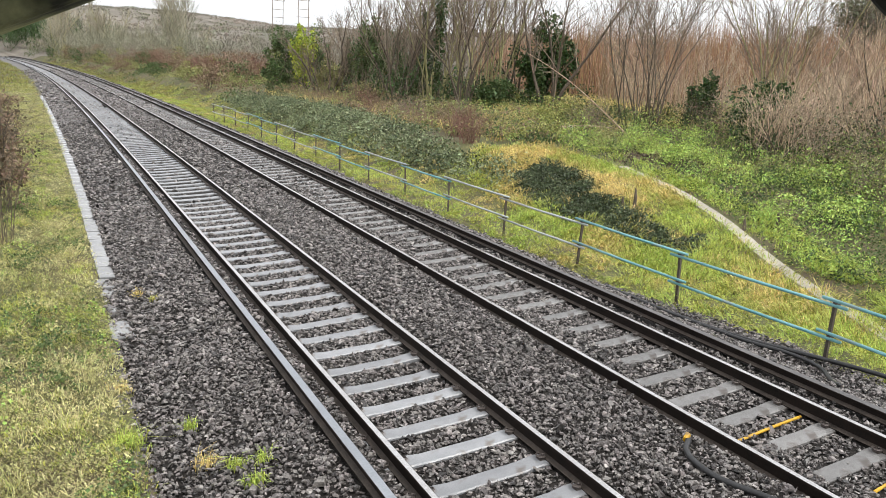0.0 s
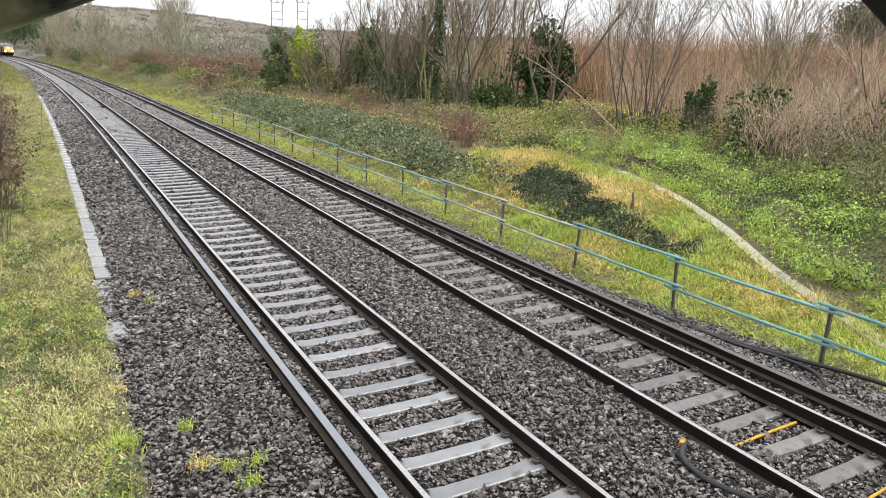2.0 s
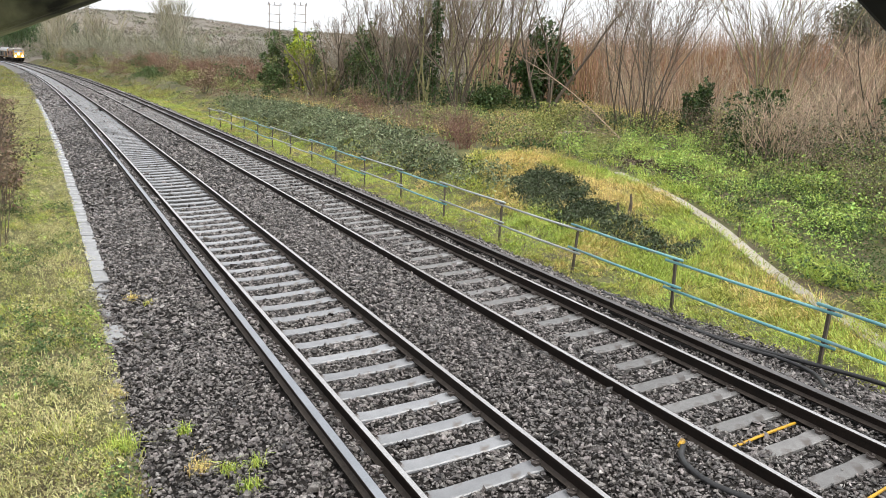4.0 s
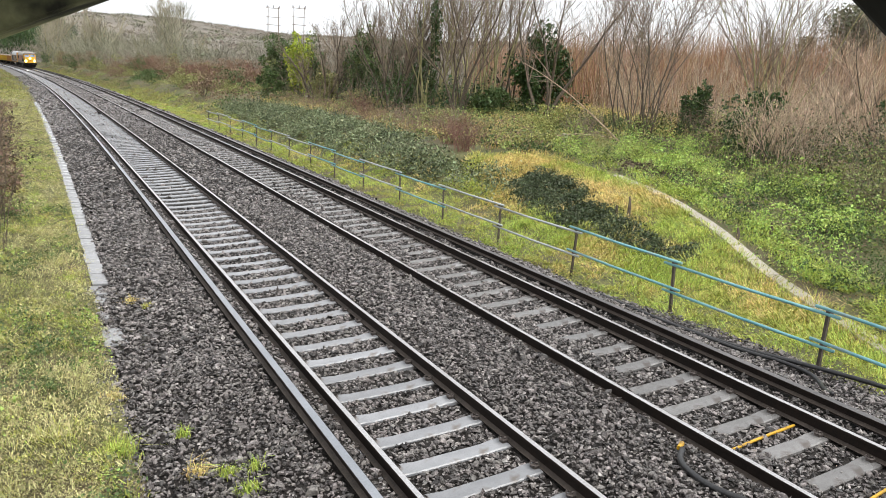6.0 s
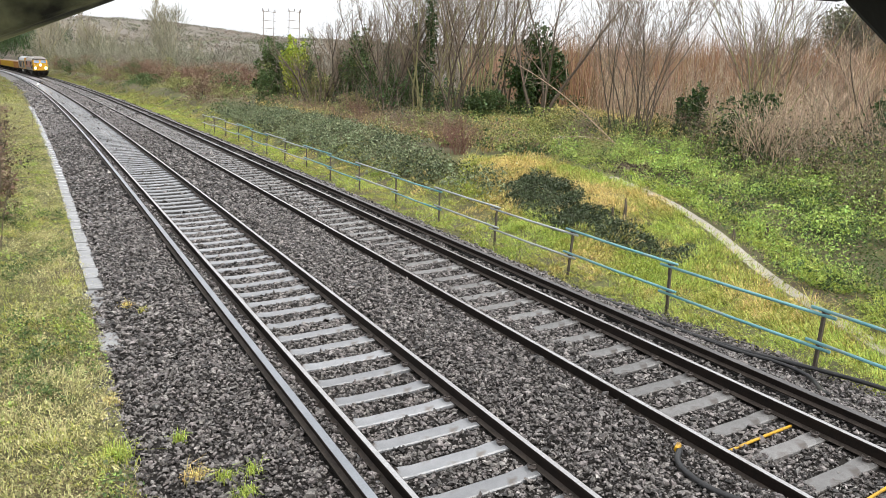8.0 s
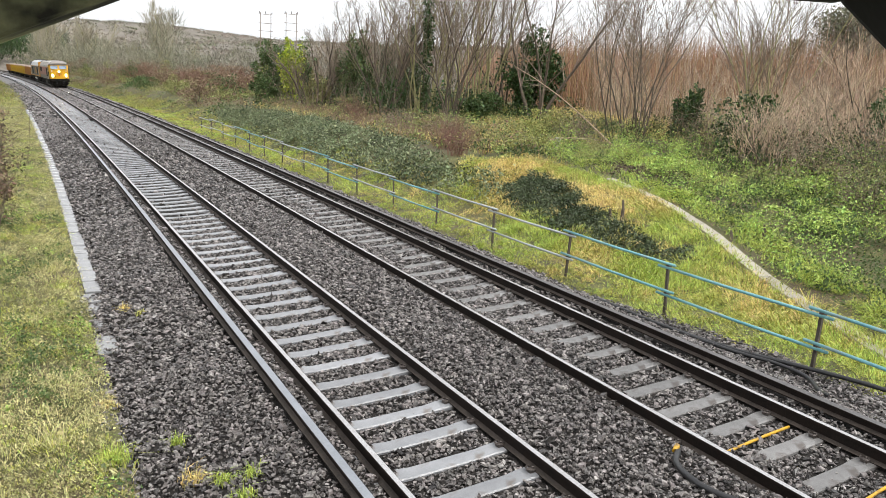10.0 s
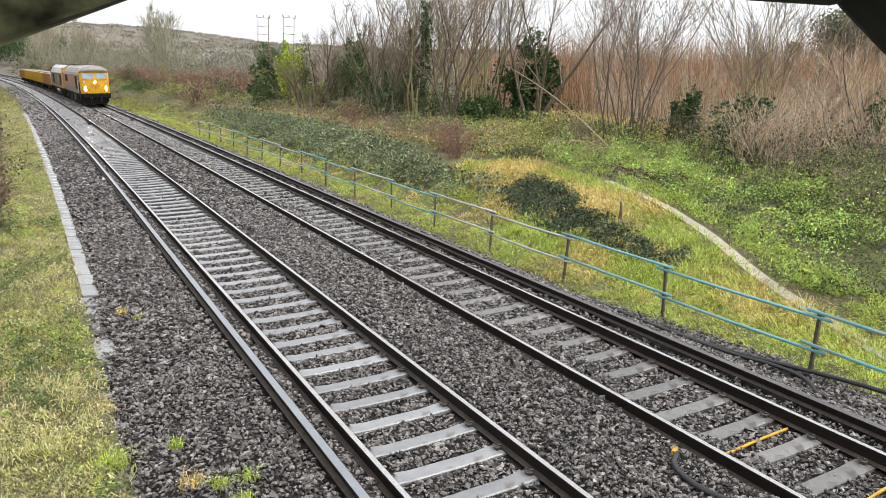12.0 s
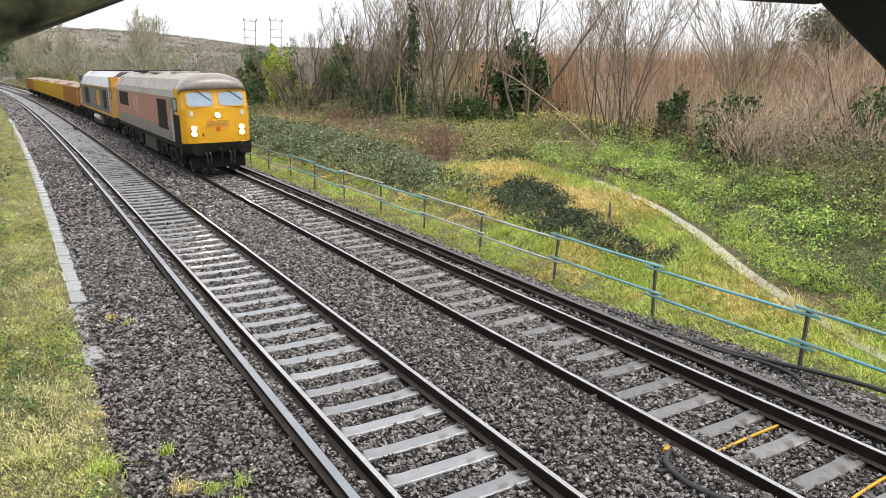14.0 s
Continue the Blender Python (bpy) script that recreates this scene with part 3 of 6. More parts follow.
def make_kerb():
    k = empty("concrete_kerb", "pale curved concrete kerb edging the grass mound", "kerb")
    line = [Vector((x, y, 0)) for x, y in ((8.3, 6.0), (8.68, 7.04), (9.01, 7.73), (9.3, 8.46), (9.63, 9.2), (9.95, 9.92), (10.28, 10.71), (10.69, 11.54), (11.02, 12.3), (11.34, 12.98), (11.82, 14.05), (12.43, 15.51), (12.62, 16.64), (12.75, 17.75), (13.14, 19.13))]
    pts, rest = [], 0.0
    for a, b in zip(line, line[1:]):
        L = (b - a).length
        s = rest
        while s < L:
            pts.append(a.lerp(b, s / L))
            s += 0.92
        rest = s - L
    for a, b in zip(pts, pts[1:]):
        d = b - a
        rz = math.degrees(math.atan2(d.y, d.x))
        za, zb = gz(a.x, a.y) + 0.09, gz(b.x, b.y) + 0.09
        bm = B(-d.length / 2 + 0.004, d.length / 2 - 0.004, -0.17, 0.17, -0.34, 0.0, 0.012)
        o = part("kerb_slab", bm, M_KERB, k)
        o.matrix_local = pose((a.x + b.x) / 2, (a.y + b.y) / 2, (za + zb) / 2, 0, -math.degrees(math.atan2(zb - za, d.length)), rz)


make_kerb()


def ground_pts(line, lift):
    out = []
    for x, y in line:
        out.append((x, y, max(float(bed_z(x)) if x < float(bed_edge(y)) else -9, gz(x, y)) + lift))
    return out


def curve_pts(pts, n=6):
    """Catmull-Rom through points."""
    pts = [Vector(p) for p in pts]
    p = [pts[0] * 2 - pts[1], *pts, pts[-1] * 2 - pts[-2]]
    out = []
    for i in range(1, len(p) - 2):
        for s in np.arange(n) / n:
            a, b, c, d = p[i - 1:i + 3]
            out.append(0.5 * (2 * b + (c - a) * s + (2 * a - 5 * b + 4 * c - d) * s * s + (3 * b - a - 3 * c + d) * s ** 3))
    return out + [pts[-1]]


CABLES = [([(6.9, 3.6), (6.49, 5.43), (6.08, 6.64), (5.76, 7.42), (5.47, 8.6), (5.32, 10.2)], 0.035, "thick black rubber cable lying beside the track"),
          ([(5.2, 5.45), (5.39, 5.69), (5.85, 6.2), (5.88, 6.75), (5.68, 7.4), (5.36, 8.8)], 0.03, "thick black rubber cable lying beside the track"),
          ([(2.2, 3.9), (1.97, 4.45), (1.98, 4.8), (2.1, 5.05), (2.27, 5.19)], 0.035, "black cable end curving up from the ballast")]
for line, r, label in CABLES:
    c = tube("cable", curve_pts(ground_pts(line, 0.07)), r, M_RUBBER)
    tagged(c, label, "cable", "cables in the ballast")
    if line[0][0] < 3:
        part("cable_cap", rod(bmesh.new(), Vector(c.data.vertices[-4].co), Vector(c.data.vertices[-4].co) + Vector((0.09, 0.05, 0.02)), 0.03, 8), M_ORANGE, c, "orange cap")
for pts in (((2.9, 5.06), (3.5, 5.1), (4.02, 5.12)), ((3.3, 3.74), (3.7, 3.78), (4.0, 3.8))):
    o = tube("yellow_cable", curve_pts([(x, y, float(bed_z(x)) + 0.045) for x, y in pts]), 0.018, M_ORANGE, None, 6)
    tagged(o, "yellow cable cover strip across the ballast between the rails", "cable cover", "yellow strips")
o = part("yellow_bracket", box(B(-0.06, 0.06, -0.05, 0.05, 0, 0.05, 0.01), -0.02, 0.02, -0.02, 0.02, 0.05, 0.09), M_ORANGE)
o.location = (4.82, 5.24, float(bed_z(5.0)) + 0.01)
tagged(o, "small chipped yellow bracket beside the conductor rail", "bracket")
for x, y, h in ((10.3, 15.1, 0.62), (10.05, 15.3, 0.4), (11.2, 12.2, 0.35), (12.4, 12.2, 0.4)):
    bm = bmesh.new()
    rod(bm, (0, 0, -0.2), (0.02, 0, h * 0.6), 0.05, 7, 0.045)
    rod(bm, (0.02, 0, h * 0.55), (0.0, 0.02, h), 0.045, 7, 0.02)
    o = part("wooden_stake", bm, M_BARKDARK)
    o.location = (x, y, gz(x, y))
    tagged(o, "short dark rotten wooden stake in the grass", "stake", "stakes in the mound")


# ---- plants ----
class Soup:
    """Gathers tapered tubes into one mesh."""

    def __init__(self):
        self.v, self.f, self.n = [], [], 0

    def tube(self, pts, radii, seg=3):
        pts = np.asarray(pts, float)
        d = np.gradient(pts, axis=0)
        d /= np.linalg.norm(d, axis=1)[:, None] + 1e-9
        ref = np.array([0.3, 0.2, 1.0]) if abs(d[0, 2]) < 0.8 else np.array([1.0, 0.3, 0.1])
        s = np.cross(d, ref)
        s /= np.linalg.norm(s, axis=1)[:, None] + 1e-9
        t = np.cross(s, d)
        a = np.arange(seg) * 2 * np.pi / seg
        ring = pts[:, None] + np.asarray(radii)[:, None, None] * (np.cos(a)[None, :, None] * s[:, None] + np.sin(a)[None, :, None] * t[:, None])
        m = len(pts)
        self.v.append(ring.reshape(-1, 3))
        i = np.arange(m - 1)[:, None] * seg
        j = np.arange(seg)[None]
        k = (j + 1) % seg
        self.f.append((self.n + np.stack([i + j, i + k, i + seg + k, i + seg + j], -1)).reshape(-1, 4))
        self.n += m * seg

    def make(self, name, mat, parent=None, smooth=True):
        ob = soup(name, np.concatenate(self.v), np.concatenate(self.f), mat, smooth)
        if parent:
            ob.parent = parent
        return ob


def limb(g, a, d, length, wander, n=6, lift=0.0):
    """A wandering line from a along d."""
    pts = [np.array(a, float)]
    d = np.array(d, float)
    d /= np.linalg.norm(d)
    for i in range(n - 1):
        d = d + g.normal(0, wander, 3) + np.array([0, 0, lift])
        d /= np.linalg.norm(d)
        pts.append(pts[-1] + d * length / (n - 1))
    return np.array(pts)


def bare_tree(name, label, x, y, height, stems, spread, r0, seed, bark, twig, branches=9, twigs=7, base=0.3, group="", sub=True, twig_r=0.006):
    g = np.random.default_rng(seed)
    tree = empty(name, label, "bare tree" if height > 4 else "bare shrub", group, loc=(x, y, gz(x, y) - 0.1))
    crown = Soup()
    joined = Soup()
    for s in range(stems):
        a = g.uniform(0, 2 * np.pi)
        off = np.array([np.cos(a), np.sin(a), 0]) * base * g.random() ** 0.5
        tilt = spread * g.uniform(0.15, 1.0)
        way = a + g.normal(0, 1.0)
        d = np.array([np.cos(way) * tilt, np.sin(way) * tilt, 1.0])
        h = height * g.uniform(0.6, 1.0)
        pts = limb(g, off, d, h, 0.125, 8, 0.045)
        rad = r0 * g.uniform(0.6, 1.0) * np.linspace(1, 0.14, 8)
        if sub:
            st = Soup()
            st.tube(pts, rad, 6)
            st.make("stem", bark, tree)
        else:
            joined.tube(pts, rad, 5)
        for b in range(branches):
            t = g.uniform(0.25, 0.97)
            i = int(t * 7)
            p = pts[i] + (pts[i + 1] - pts[i]) * (t * 7 - i)
            a2 = g.uniform(0, 2 * np.pi)
            dd = (pts[i + 1] - pts[i]) / np.linalg.norm(pts[i + 1] - pts[i]) * 0.9 + np.array([np.cos(a2), np.sin(a2), 0.3]) * g.uniform(0.35, 0.8)
            L = h * (1.05 - t) * g.uniform(0.3, 0.6) + 0.3
            bp = limb(g, p, dd, L, 0.13, 5, 0.06)
            crown.tube(bp, max(rad[i] * 0.42, twig_r * 1.6) * np.linspace(1, 0.3, 5), 3)
            for w in range(twigs):
                k = g.integers(1, 5)
                a3 = g.uniform(0, 2 * np.pi)
                dv = (bp[k] - bp[k - 1]) / np.linalg.norm(bp[k] - bp[k - 1]) + np.array([np.cos(a3), np.sin(a3), 0.35]) * 0.6
                crown.tube(limb(g, bp[k], dv, L * g.uniform(0.25, 0.6), 0.18, 4, 0.04), twig_r * np.array([1.1, 0.9, 0.7, 0.4]), 3)
    if not sub:
        joined.make("trunk", bark, tree)
    tagged(crown.make("crown", twig, tree, False), "fine bare twigs", kind="stuff")
    return tree


LEAF = np.array([(0, 0, 0), (0.5, 0.45, 0.12), (0, 1.0, -0.05), (-0.5, 0.45, 0.12)])


def leaf_soup(name, pos, size, mat, g, flat=0.6, narrow=1.0, face=None, lobes=1):
    """Folded leaves at the given places. flat: how far they face up. lobes: leaflets on each stalk."""
    n = len(pos)
    nrm = g.normal(size=(n, 3)) * (1 - flat) + np.array([0, 0, 1.0]) * flat
    if face is not None:
        nrm = nrm + np.asarray(face)
    nrm /= np.linalg.norm(nrm, axis=1)[:, None]
    along = np.cross(nrm, g.normal(size=(n, 3)))
    along /= np.linalg.norm(along, axis=1)[:, None]
    s = size * np.exp(g.normal(0, 0.3, n))[:, None, None]
    out = []
    for k in range(lobes):
        a = (k - (lobes - 1) / 2) * 1.15
        fore = along * math.cos(a) + np.cross(nrm, along) * math.sin(a)
        side = np.cross(fore, nrm)
        out.append(pos[:, None] + s * (LEAF[None, :, :1] * narrow * side[:, None] + LEAF[None, :, 1:2] * fore[:, None] + LEAF[None, :, 2:] * nrm[:, None]))
    v = np.concatenate(out)
    f = np.array([(0, 1, 2), (0, 2, 3)])[None] + 4 * np.arange(n * lobes)[:, None, None]
    return soup(name, v.reshape(-1, 3), f.reshape(-1, 3), mat)


def blob_points(g, n, c, r, clumps=14, inner=0.35):
    """Points on a lumpy mass made of clumps, thinner inside."""
    c, r = np.array(c), np.array(r)
    cc = g.normal(size=(clumps, 3))
    cc /= np.linalg.norm(cc, axis=1)[:, None]
    cc = cc * g.uniform(0.3, 1.0, (clumps, 1))
    cr = g.uniform(0.12, 0.42, clumps)
    i = g.integers(0, clumps, n)
    d = g.normal(size=(n, 3))
    d /= np.linalg.norm(d, axis=1)[:, None]
    p = cc[i] + d * (cr[i] * g.uniform(inner, 1.0, n) ** 0.6)[:, None]
    return c + p * r


def bush(name, label, x, y, rx, ry, h, n, size, mat, seed, group="", category="shrub", stems=6, narrow=0.7, flat=0.4, z0=0.0):
    g = np.random.default_rng(seed)
    t = empty(name, label, category, group, loc=(x, y, gz(x, y) + z0))
    p = blob_points(g, n, (0, 0, h * 0.5), (rx * 1.1, ry * 1.1, h * 0.55), 34)
    p = p[p[:, 2] > 0.0]
    lv = leaf_soup("foliage", p, size, mat, g, flat, narrow)
    lv.parent = t
    tagged(lv, kind="stuff")
    if not stems:
        return t
    st = Soup()
    for s in range(stems):
        a = g.uniform(0, 6.3)
        st.tube(limb(g, (0.1 * math.cos(a), 0.1 * math.sin(a), -0.1), (math.cos(a) * rx * 0.4, math.sin(a) * ry * 0.4, h), h * 0.85, 0.12, 6), np.linspace(0.035, 0.01, 6), 4)
    st.make("trunk", M_BARKDARK, t)
    return t


def inside(p, poly):
    """Which points lie in a polygon of (x, y)."""
    poly = np.array(poly, float)
    hit = np.zeros(len(p), bool)
    for a, b in zip(poly, np.roll(poly, -1, 0)):
        c = (a[1] > p[:, 1]) != (b[1] > p[:, 1])
        with np.errstate(divide="ignore", invalid="ignore"):
            hit ^= c & (p[:, 0] < (b[0] - a[0]) * (p[:, 1] - a[1]) / (b[1] - a[1]) + a[0])
    return hit


def patch(g, n, poly, noise_cut=None):
    """Random ground points inside a polygon of (x, y)."""
    lo, hi = np.min(poly, 0), np.max(poly, 0)
    out = []
    while sum(map(len, out)) < n:
        p = g.uniform(lo, hi, (n * 2, 2))
        p = p[inside(p, poly)]
        if noise_cut is not None:
            p = p[rough_noise(p[:, 0], p[:, 1], 0.8, 5) + g.normal(0, 0.35, len(p)) > noise_cut]
        out.append(p)
    return np.concatenate(out)[:n]


def grass(name, xy, length, width, mat, g, label, droop=0.5, clump=0.0, per=18, bed=False):
    """Blades, each a bent two-piece strip."""
    n = len(xy)
    if clump:
        k = max(n // per, 1)
        cx = xy[g.integers(0, n, k)]
        i = g.integers(0, k, n)
        off = g.normal(0, clump, (n, 2))
        xy = cx[i] + off
        lean = off / clump * 0.5
    else:
        lean = g.normal(0, 0.5, (n, 2))
    z = bed_z(xy[:, 0]) if bed else ground_z(xy[:, 0], xy[:, 1])
    L = length * np.exp(g.normal(0, 0.3, n))
    a = g.uniform(0, 6.28, n)
    side = np.stack([np.cos(a), np.sin(a), 0 * a], -1) * (width * g.uniform(0.6, 1.3, n))[:, None]
    b = np.stack([xy[:, 0], xy[:, 1], z - 0.01], -1)
    ln = np.concatenate([lean, np.zeros((n, 1))], 1)
    m = b + (np.array([0, 0, 0.75]) + ln * 0.35) * L[:, None]
    t = b + (np.array([0, 0, 1.0 - 0.45 * droop]) + ln * (0.6 + droop)) * L[:, None]
    v = np.stack([b - side, b + side, m + side * 0.7, m - side * 0.7, t], 1)
    f = np.array([(0, 1, 2), (0, 2, 3), (3, 2, 4)])[None] + 5 * np.arange(n)[:, None, None]
    return tagged(soup(name, v.reshape(-1, 3), f.reshape(-1, 3), mat), label, "grass", kind="stuff")


G = np.random.default_rng(77)


def sward(centres, pick, kinds, radius, length, width, per, g, dome=0.4, comb=0.5, category="grass"):
    """Matted grass in tussocks: blades spring from low domes and fall outwards.
    pick: which of kinds (name, material, label) each tussock is."""
    for kind, (name, mat, label) in enumerate(kinds):
        c = centres[pick == kind]
        k = len(c)
        if not k:
            continue
        R = (radius * np.exp(g.normal(0, 0.4, k))).repeat(per)
        c = c.repeat(per, 0)
        n = len(c)
        a, r = g.uniform(0, 6.283, n), g.random(n) ** 0.5
        out = np.stack([np.cos(a), np.sin(a)], -1) * r[:, None]
        xy = c + out * R[:, None]
        z = ground_z(xy[:, 0], xy[:, 1]) + dome * R * (1 - r * r) - 0.02
        w = rough_noise(c[:, 0], c[:, 1], 2.2, 4) * 3 + rough_noise(xy[:, 0], xy[:, 1], 0.4, 6)
        lean = out * 0.75 + comb * np.stack([np.cos(w) - 0.6, np.sin(w)], -1) + g.normal(0, 0.35, (n, 2))
        L = length * (R / radius) ** 0.4 * np.exp(g.normal(0, 0.32, n))
        ll = np.hypot(lean[:, 0], lean[:, 1]) + 1e-6
        turn = np.arctan2(lean[:, 0], -lean[:, 1]) + g.normal(0, 0.7, n)
        side = np.stack([np.cos(turn), np.sin(turn), g.normal(0, 0.3, n)], -1) * (width * g.uniform(0.5, 1.3, n))[:, None]
        b = np.stack([xy[:, 0], xy[:, 1], z], -1)
        ln = np.concatenate([lean, np.zeros((n, 1))], 1)
        m = b + (np.array([0, 0, 0.42]) + ln * 0.45) * L[:, None]
        t = b + (ln * 1.0 + np.array([0, 0, 1.0]) * (0.60 - 0.42 * np.minimum(ll, 1.4))[:, None]) * L[:, None]
        v = np.stack([b - side, b + side, m + side * 0.8, m - side * 0.8, t], 1)
        f = np.array([(0, 1, 2), (0, 2, 3), (3, 2, 4)])[None] + 5 * np.arange(n)[:, None, None]
        tagged(soup(name, v.reshape(-1, 3), f.reshape(-1, 3), mat), label, category, kind="stuff")


def hummocks(centres, pick, kinds, radius, height, per, size, g, category, flat=0.45, narrow=0.75, lobes=1, tilt=0.5):
    """Leafy growth in uneven hummocks, leaves on the skin of each and dark hollows between."""
    for kind, (name, mat, label) in enumerate(kinds):
        c = centres[pick == kind]
        k = len(c)
        if not k:
            continue
        grow = np.clip(np.exp(g.normal(0, 0.4, k)), 0.5, 1.7)
        R, H = (radius * grow).repeat(per), (height * grow * g.uniform(0.5, 1.3, k)).repeat(per)
        c = c.repeat(per, 0)
        n = len(c)
        a, r = g.uniform(0, 6.283, n), g.random(n) ** 0.55
        out = np.stack([np.cos(a), np.sin(a)], -1) * r[:, None]
        xy = c + out * R[:, None] * (1 + 0.35 * np.sin(a * 3 + c[:, 0] * 9))[:, None]
        z = ground_z(xy[:, 0], xy[:, 1]) + H * np.sqrt(1 - 0.97 * r * r) * g.uniform(0.55, 1.12, n) + 0.02
        face = np.concatenate([out * tilt, np.zeros((n, 1))], 1)
        tagged(leaf_soup(name, np.column_stack([xy, z]), size, mat, g, flat, narrow, face, lobes), label, category, kind="stuff")


def thicket(name, label, x, y, r, h, canes, rad, mat, seed, group, leaf=None, leaves=0, leaf_size=0.06):
    """Arching canes springing from a rootstock, with a few leaves left on them."""
    g = np.random.default_rng(seed)
    t = empty(name, label, "bramble", group, loc=(x, y, gz(x, y) - 0.05))
    c, spots = Soup(), []
    u = np.linspace(0, 1, 6)
    for i in range(canes):
        a = g.uniform(0, 6.283)
        o = r * g.uniform(0.15, 1.0)
        root = np.array([g.normal(0, r * 0.3), g.normal(0, r * 0.3), 0])
        top = h * g.uniform(0.45, 1.05)
        p = root + np.stack([np.cos(a) * o * u, np.sin(a) * o * u, top * np.sin(u * g.uniform(1.3, 2.6))], -1) + np.cumsum(g.normal(0, 0.035 * h, (6, 3)), 0) * u[:, None]
        c.tube(p, rad * np.linspace(1.2, 0.45, 6), 3)
        spots.append(p[g.integers(2, 6, max(leaves // canes, 1))])
        for b in range(3):
            q = p[g.integers(2, 6)]
            c.tube(limb(g, q, (math.cos(a + g.normal(0, 1)), math.sin(a + g.normal(0, 1)), g.uniform(-0.2, 0.9)), h * g.uniform(0.15, 0.4), 0.2, 4), rad * np.array([0.7, 0.6, 0.5, 0.3]), 3)
    tagged(c.make("cane_tangle", mat, t, False), kind="stuff")
    if leaf:
        p = np.concatenate(spots)
        lv = leaf_soup("foliage", p + g.normal(0, 0.05 * h, p.shape), leaf_size, leaf, g, 0.4, 0.7)
        lv.parent = t
        tagged(lv, kind="stuff")
    return t


def strip(x0, x1, y0, y1, n, power=1.6, follow=True):
    y = y0 + (y1 - y0) * G.random(n) ** power
    x = G.uniform(x0, x1, n) + (bend(y) if follow else 0)
    return np.stack([x, y], -1)


def sorted_by_noise(c, scale, seed, cuts, jitter=0.3):
    """Which kind grows where: bands of a slow noise."""
    return np.digitize(rough_noise(c[:, 0], c[:, 1], scale, seed) + G.normal(0, jitter, len(c)), cuts)


# cess grass: moss and short turf, straw and green tussocks, creeping dark leaves
def verge_edge(c):
    return c[c[:, 0] < -2.99 - 0.004 * np.maximum(c[:, 1] - 18, 0) - 0.08 * (1 - smooth_step(7, 12, c[:, 1])) + bend(c[:, 1]) + 0.09 * rough_noise(c[:, 0], c[:, 1], 0.6)]


e = verge_edge(strip(-6.2, -2.8, 4, 95, 76000, 1.9))
w = leaf_soup("verge_moss", np.column_stack([e, ground_z(e[:, 0], e[:, 1]) + 0.03 * G.random(len(e)) + 0.02]), 0.026, M_MOSSDARK, G, 0.6, 0.9)
tagged(w, "dull green moss carpet on the near verge", "moss", kind="stuff")
e = verge_edge(strip(-6.2, -2.8, 4, 95, 6000, 2.0))
sward(e, sorted_by_noise(e, 1.1, 8, (0.1, 0.75)), (("straw_grass", M_STRAWPALE, "pale straw-coloured grass on the near verge"), ("verge_grass", M_GRASS, "rough yellow-green grass on the near verge"),
      ("verge_grass", M_TUFT, "fresh green grass on the near verge")), 0.12, 0.085, 0.0042, 24, G, 0.95, 0.2)
e = verge_edge(strip(-6.2, -2.9, 4, 60, 1700, 1.7))
hummocks(e, sorted_by_noise(e, 0.9, 4, (0.2,)), (("verge_moss", M_MOSS, "pale yellowish moss cushions in the verge"), ("verge_moss", M_MOSSDARK, "dull brown-green moss in the verge")), 0.16, 0.16, 60, 0.022, G, "moss", 0.5, 0.8)
e = verge_edge(strip(-6.2, -3.12, 4, 40, 1700, 1.8))
e = e[rough_noise(e[:, 0], e[:, 1], 1.5, 21) + 0.7 * smooth_step(10, 5, e[:, 1]) + G.normal(0, 0.25, len(e)) > 0.05]
hummocks(e, sorted_by_noise(e, 0.7, 3, (0.4,)), (("verge_weeds", M_WEED, "dark green bramble and ivy leaves creeping through the verge"), ("verge_weeds", M_HERB, "low green weeds and clover in the verge")), 0.16, 0.21, 46, 0.034, G, "weeds", 0.55, 0.8)
e = verge_edge(strip(-6.2, -3.1, 4, 40, 150, 1.4))
sward(e, sorted_by_noise(e, 1.3, 2, (0.1,)), (("grass_tussocks", M_STRAWPALE, "taller pale tussocks in the near verge"), ("grass_tussocks", M_TUFT, "fresh green tussocks in the near verge")), 0.10, 0.2, 0.0035, 80, G, 0.4, 0.2)
# far-side grass, between the ballast and the mound
e = strip(5.5, 10.5, 3, 80, 46000, 1.7)
e = e[(e[:, 0] > bed_edge(e[:, 1]) + bend(e[:, 1]) + 0.15 * rough_noise(e[:, 0], e[:, 1], 0.5))]
w = leaf_soup("bank_moss", np.column_stack([e, ground_z(e[:, 0], e[:, 1]) + 0.05 * G.random(len(e)) + 0.02]), 0.034, M_GRASS, G, 0.6, 0.6)
tagged(w, "short mossy turf beside the fence", "moss", kind="stuff")
e = strip(5.5, 9.6, 3, 105, 3000, 1.8)
e = e[e[:, 0] > bed_edge(e[:, 1]) - 0.05 + bend(e[:, 1]) + 0.2 * rough_noise(e[:, 0], e[:, 1], 0.5)]
sward(e, sorted_by_noise(e, 1.5, 6, (-0.75, 0.1)), (("straw_grass", M_STRAW, "bleached straw grass beside the fence"), ("bank_grass", M_GRASS, "yellow-green grass beside the fence"),
      ("bank_grass", M_TUFT, "fresh green grass beside the fence")), 0.17, 0.125, 0.0058, 44, G, 0.6, 0.4)
MOUND = [(7.6, 4), (8.6, 6.5), (9.6, 9.5), (10.9, 12.6), (12.4, 15.6), (12.9, 19.5), (13.2, 23.5), (10.6, 24.5), (9.2, 22), (8.2, 17), (7.8, 10)]
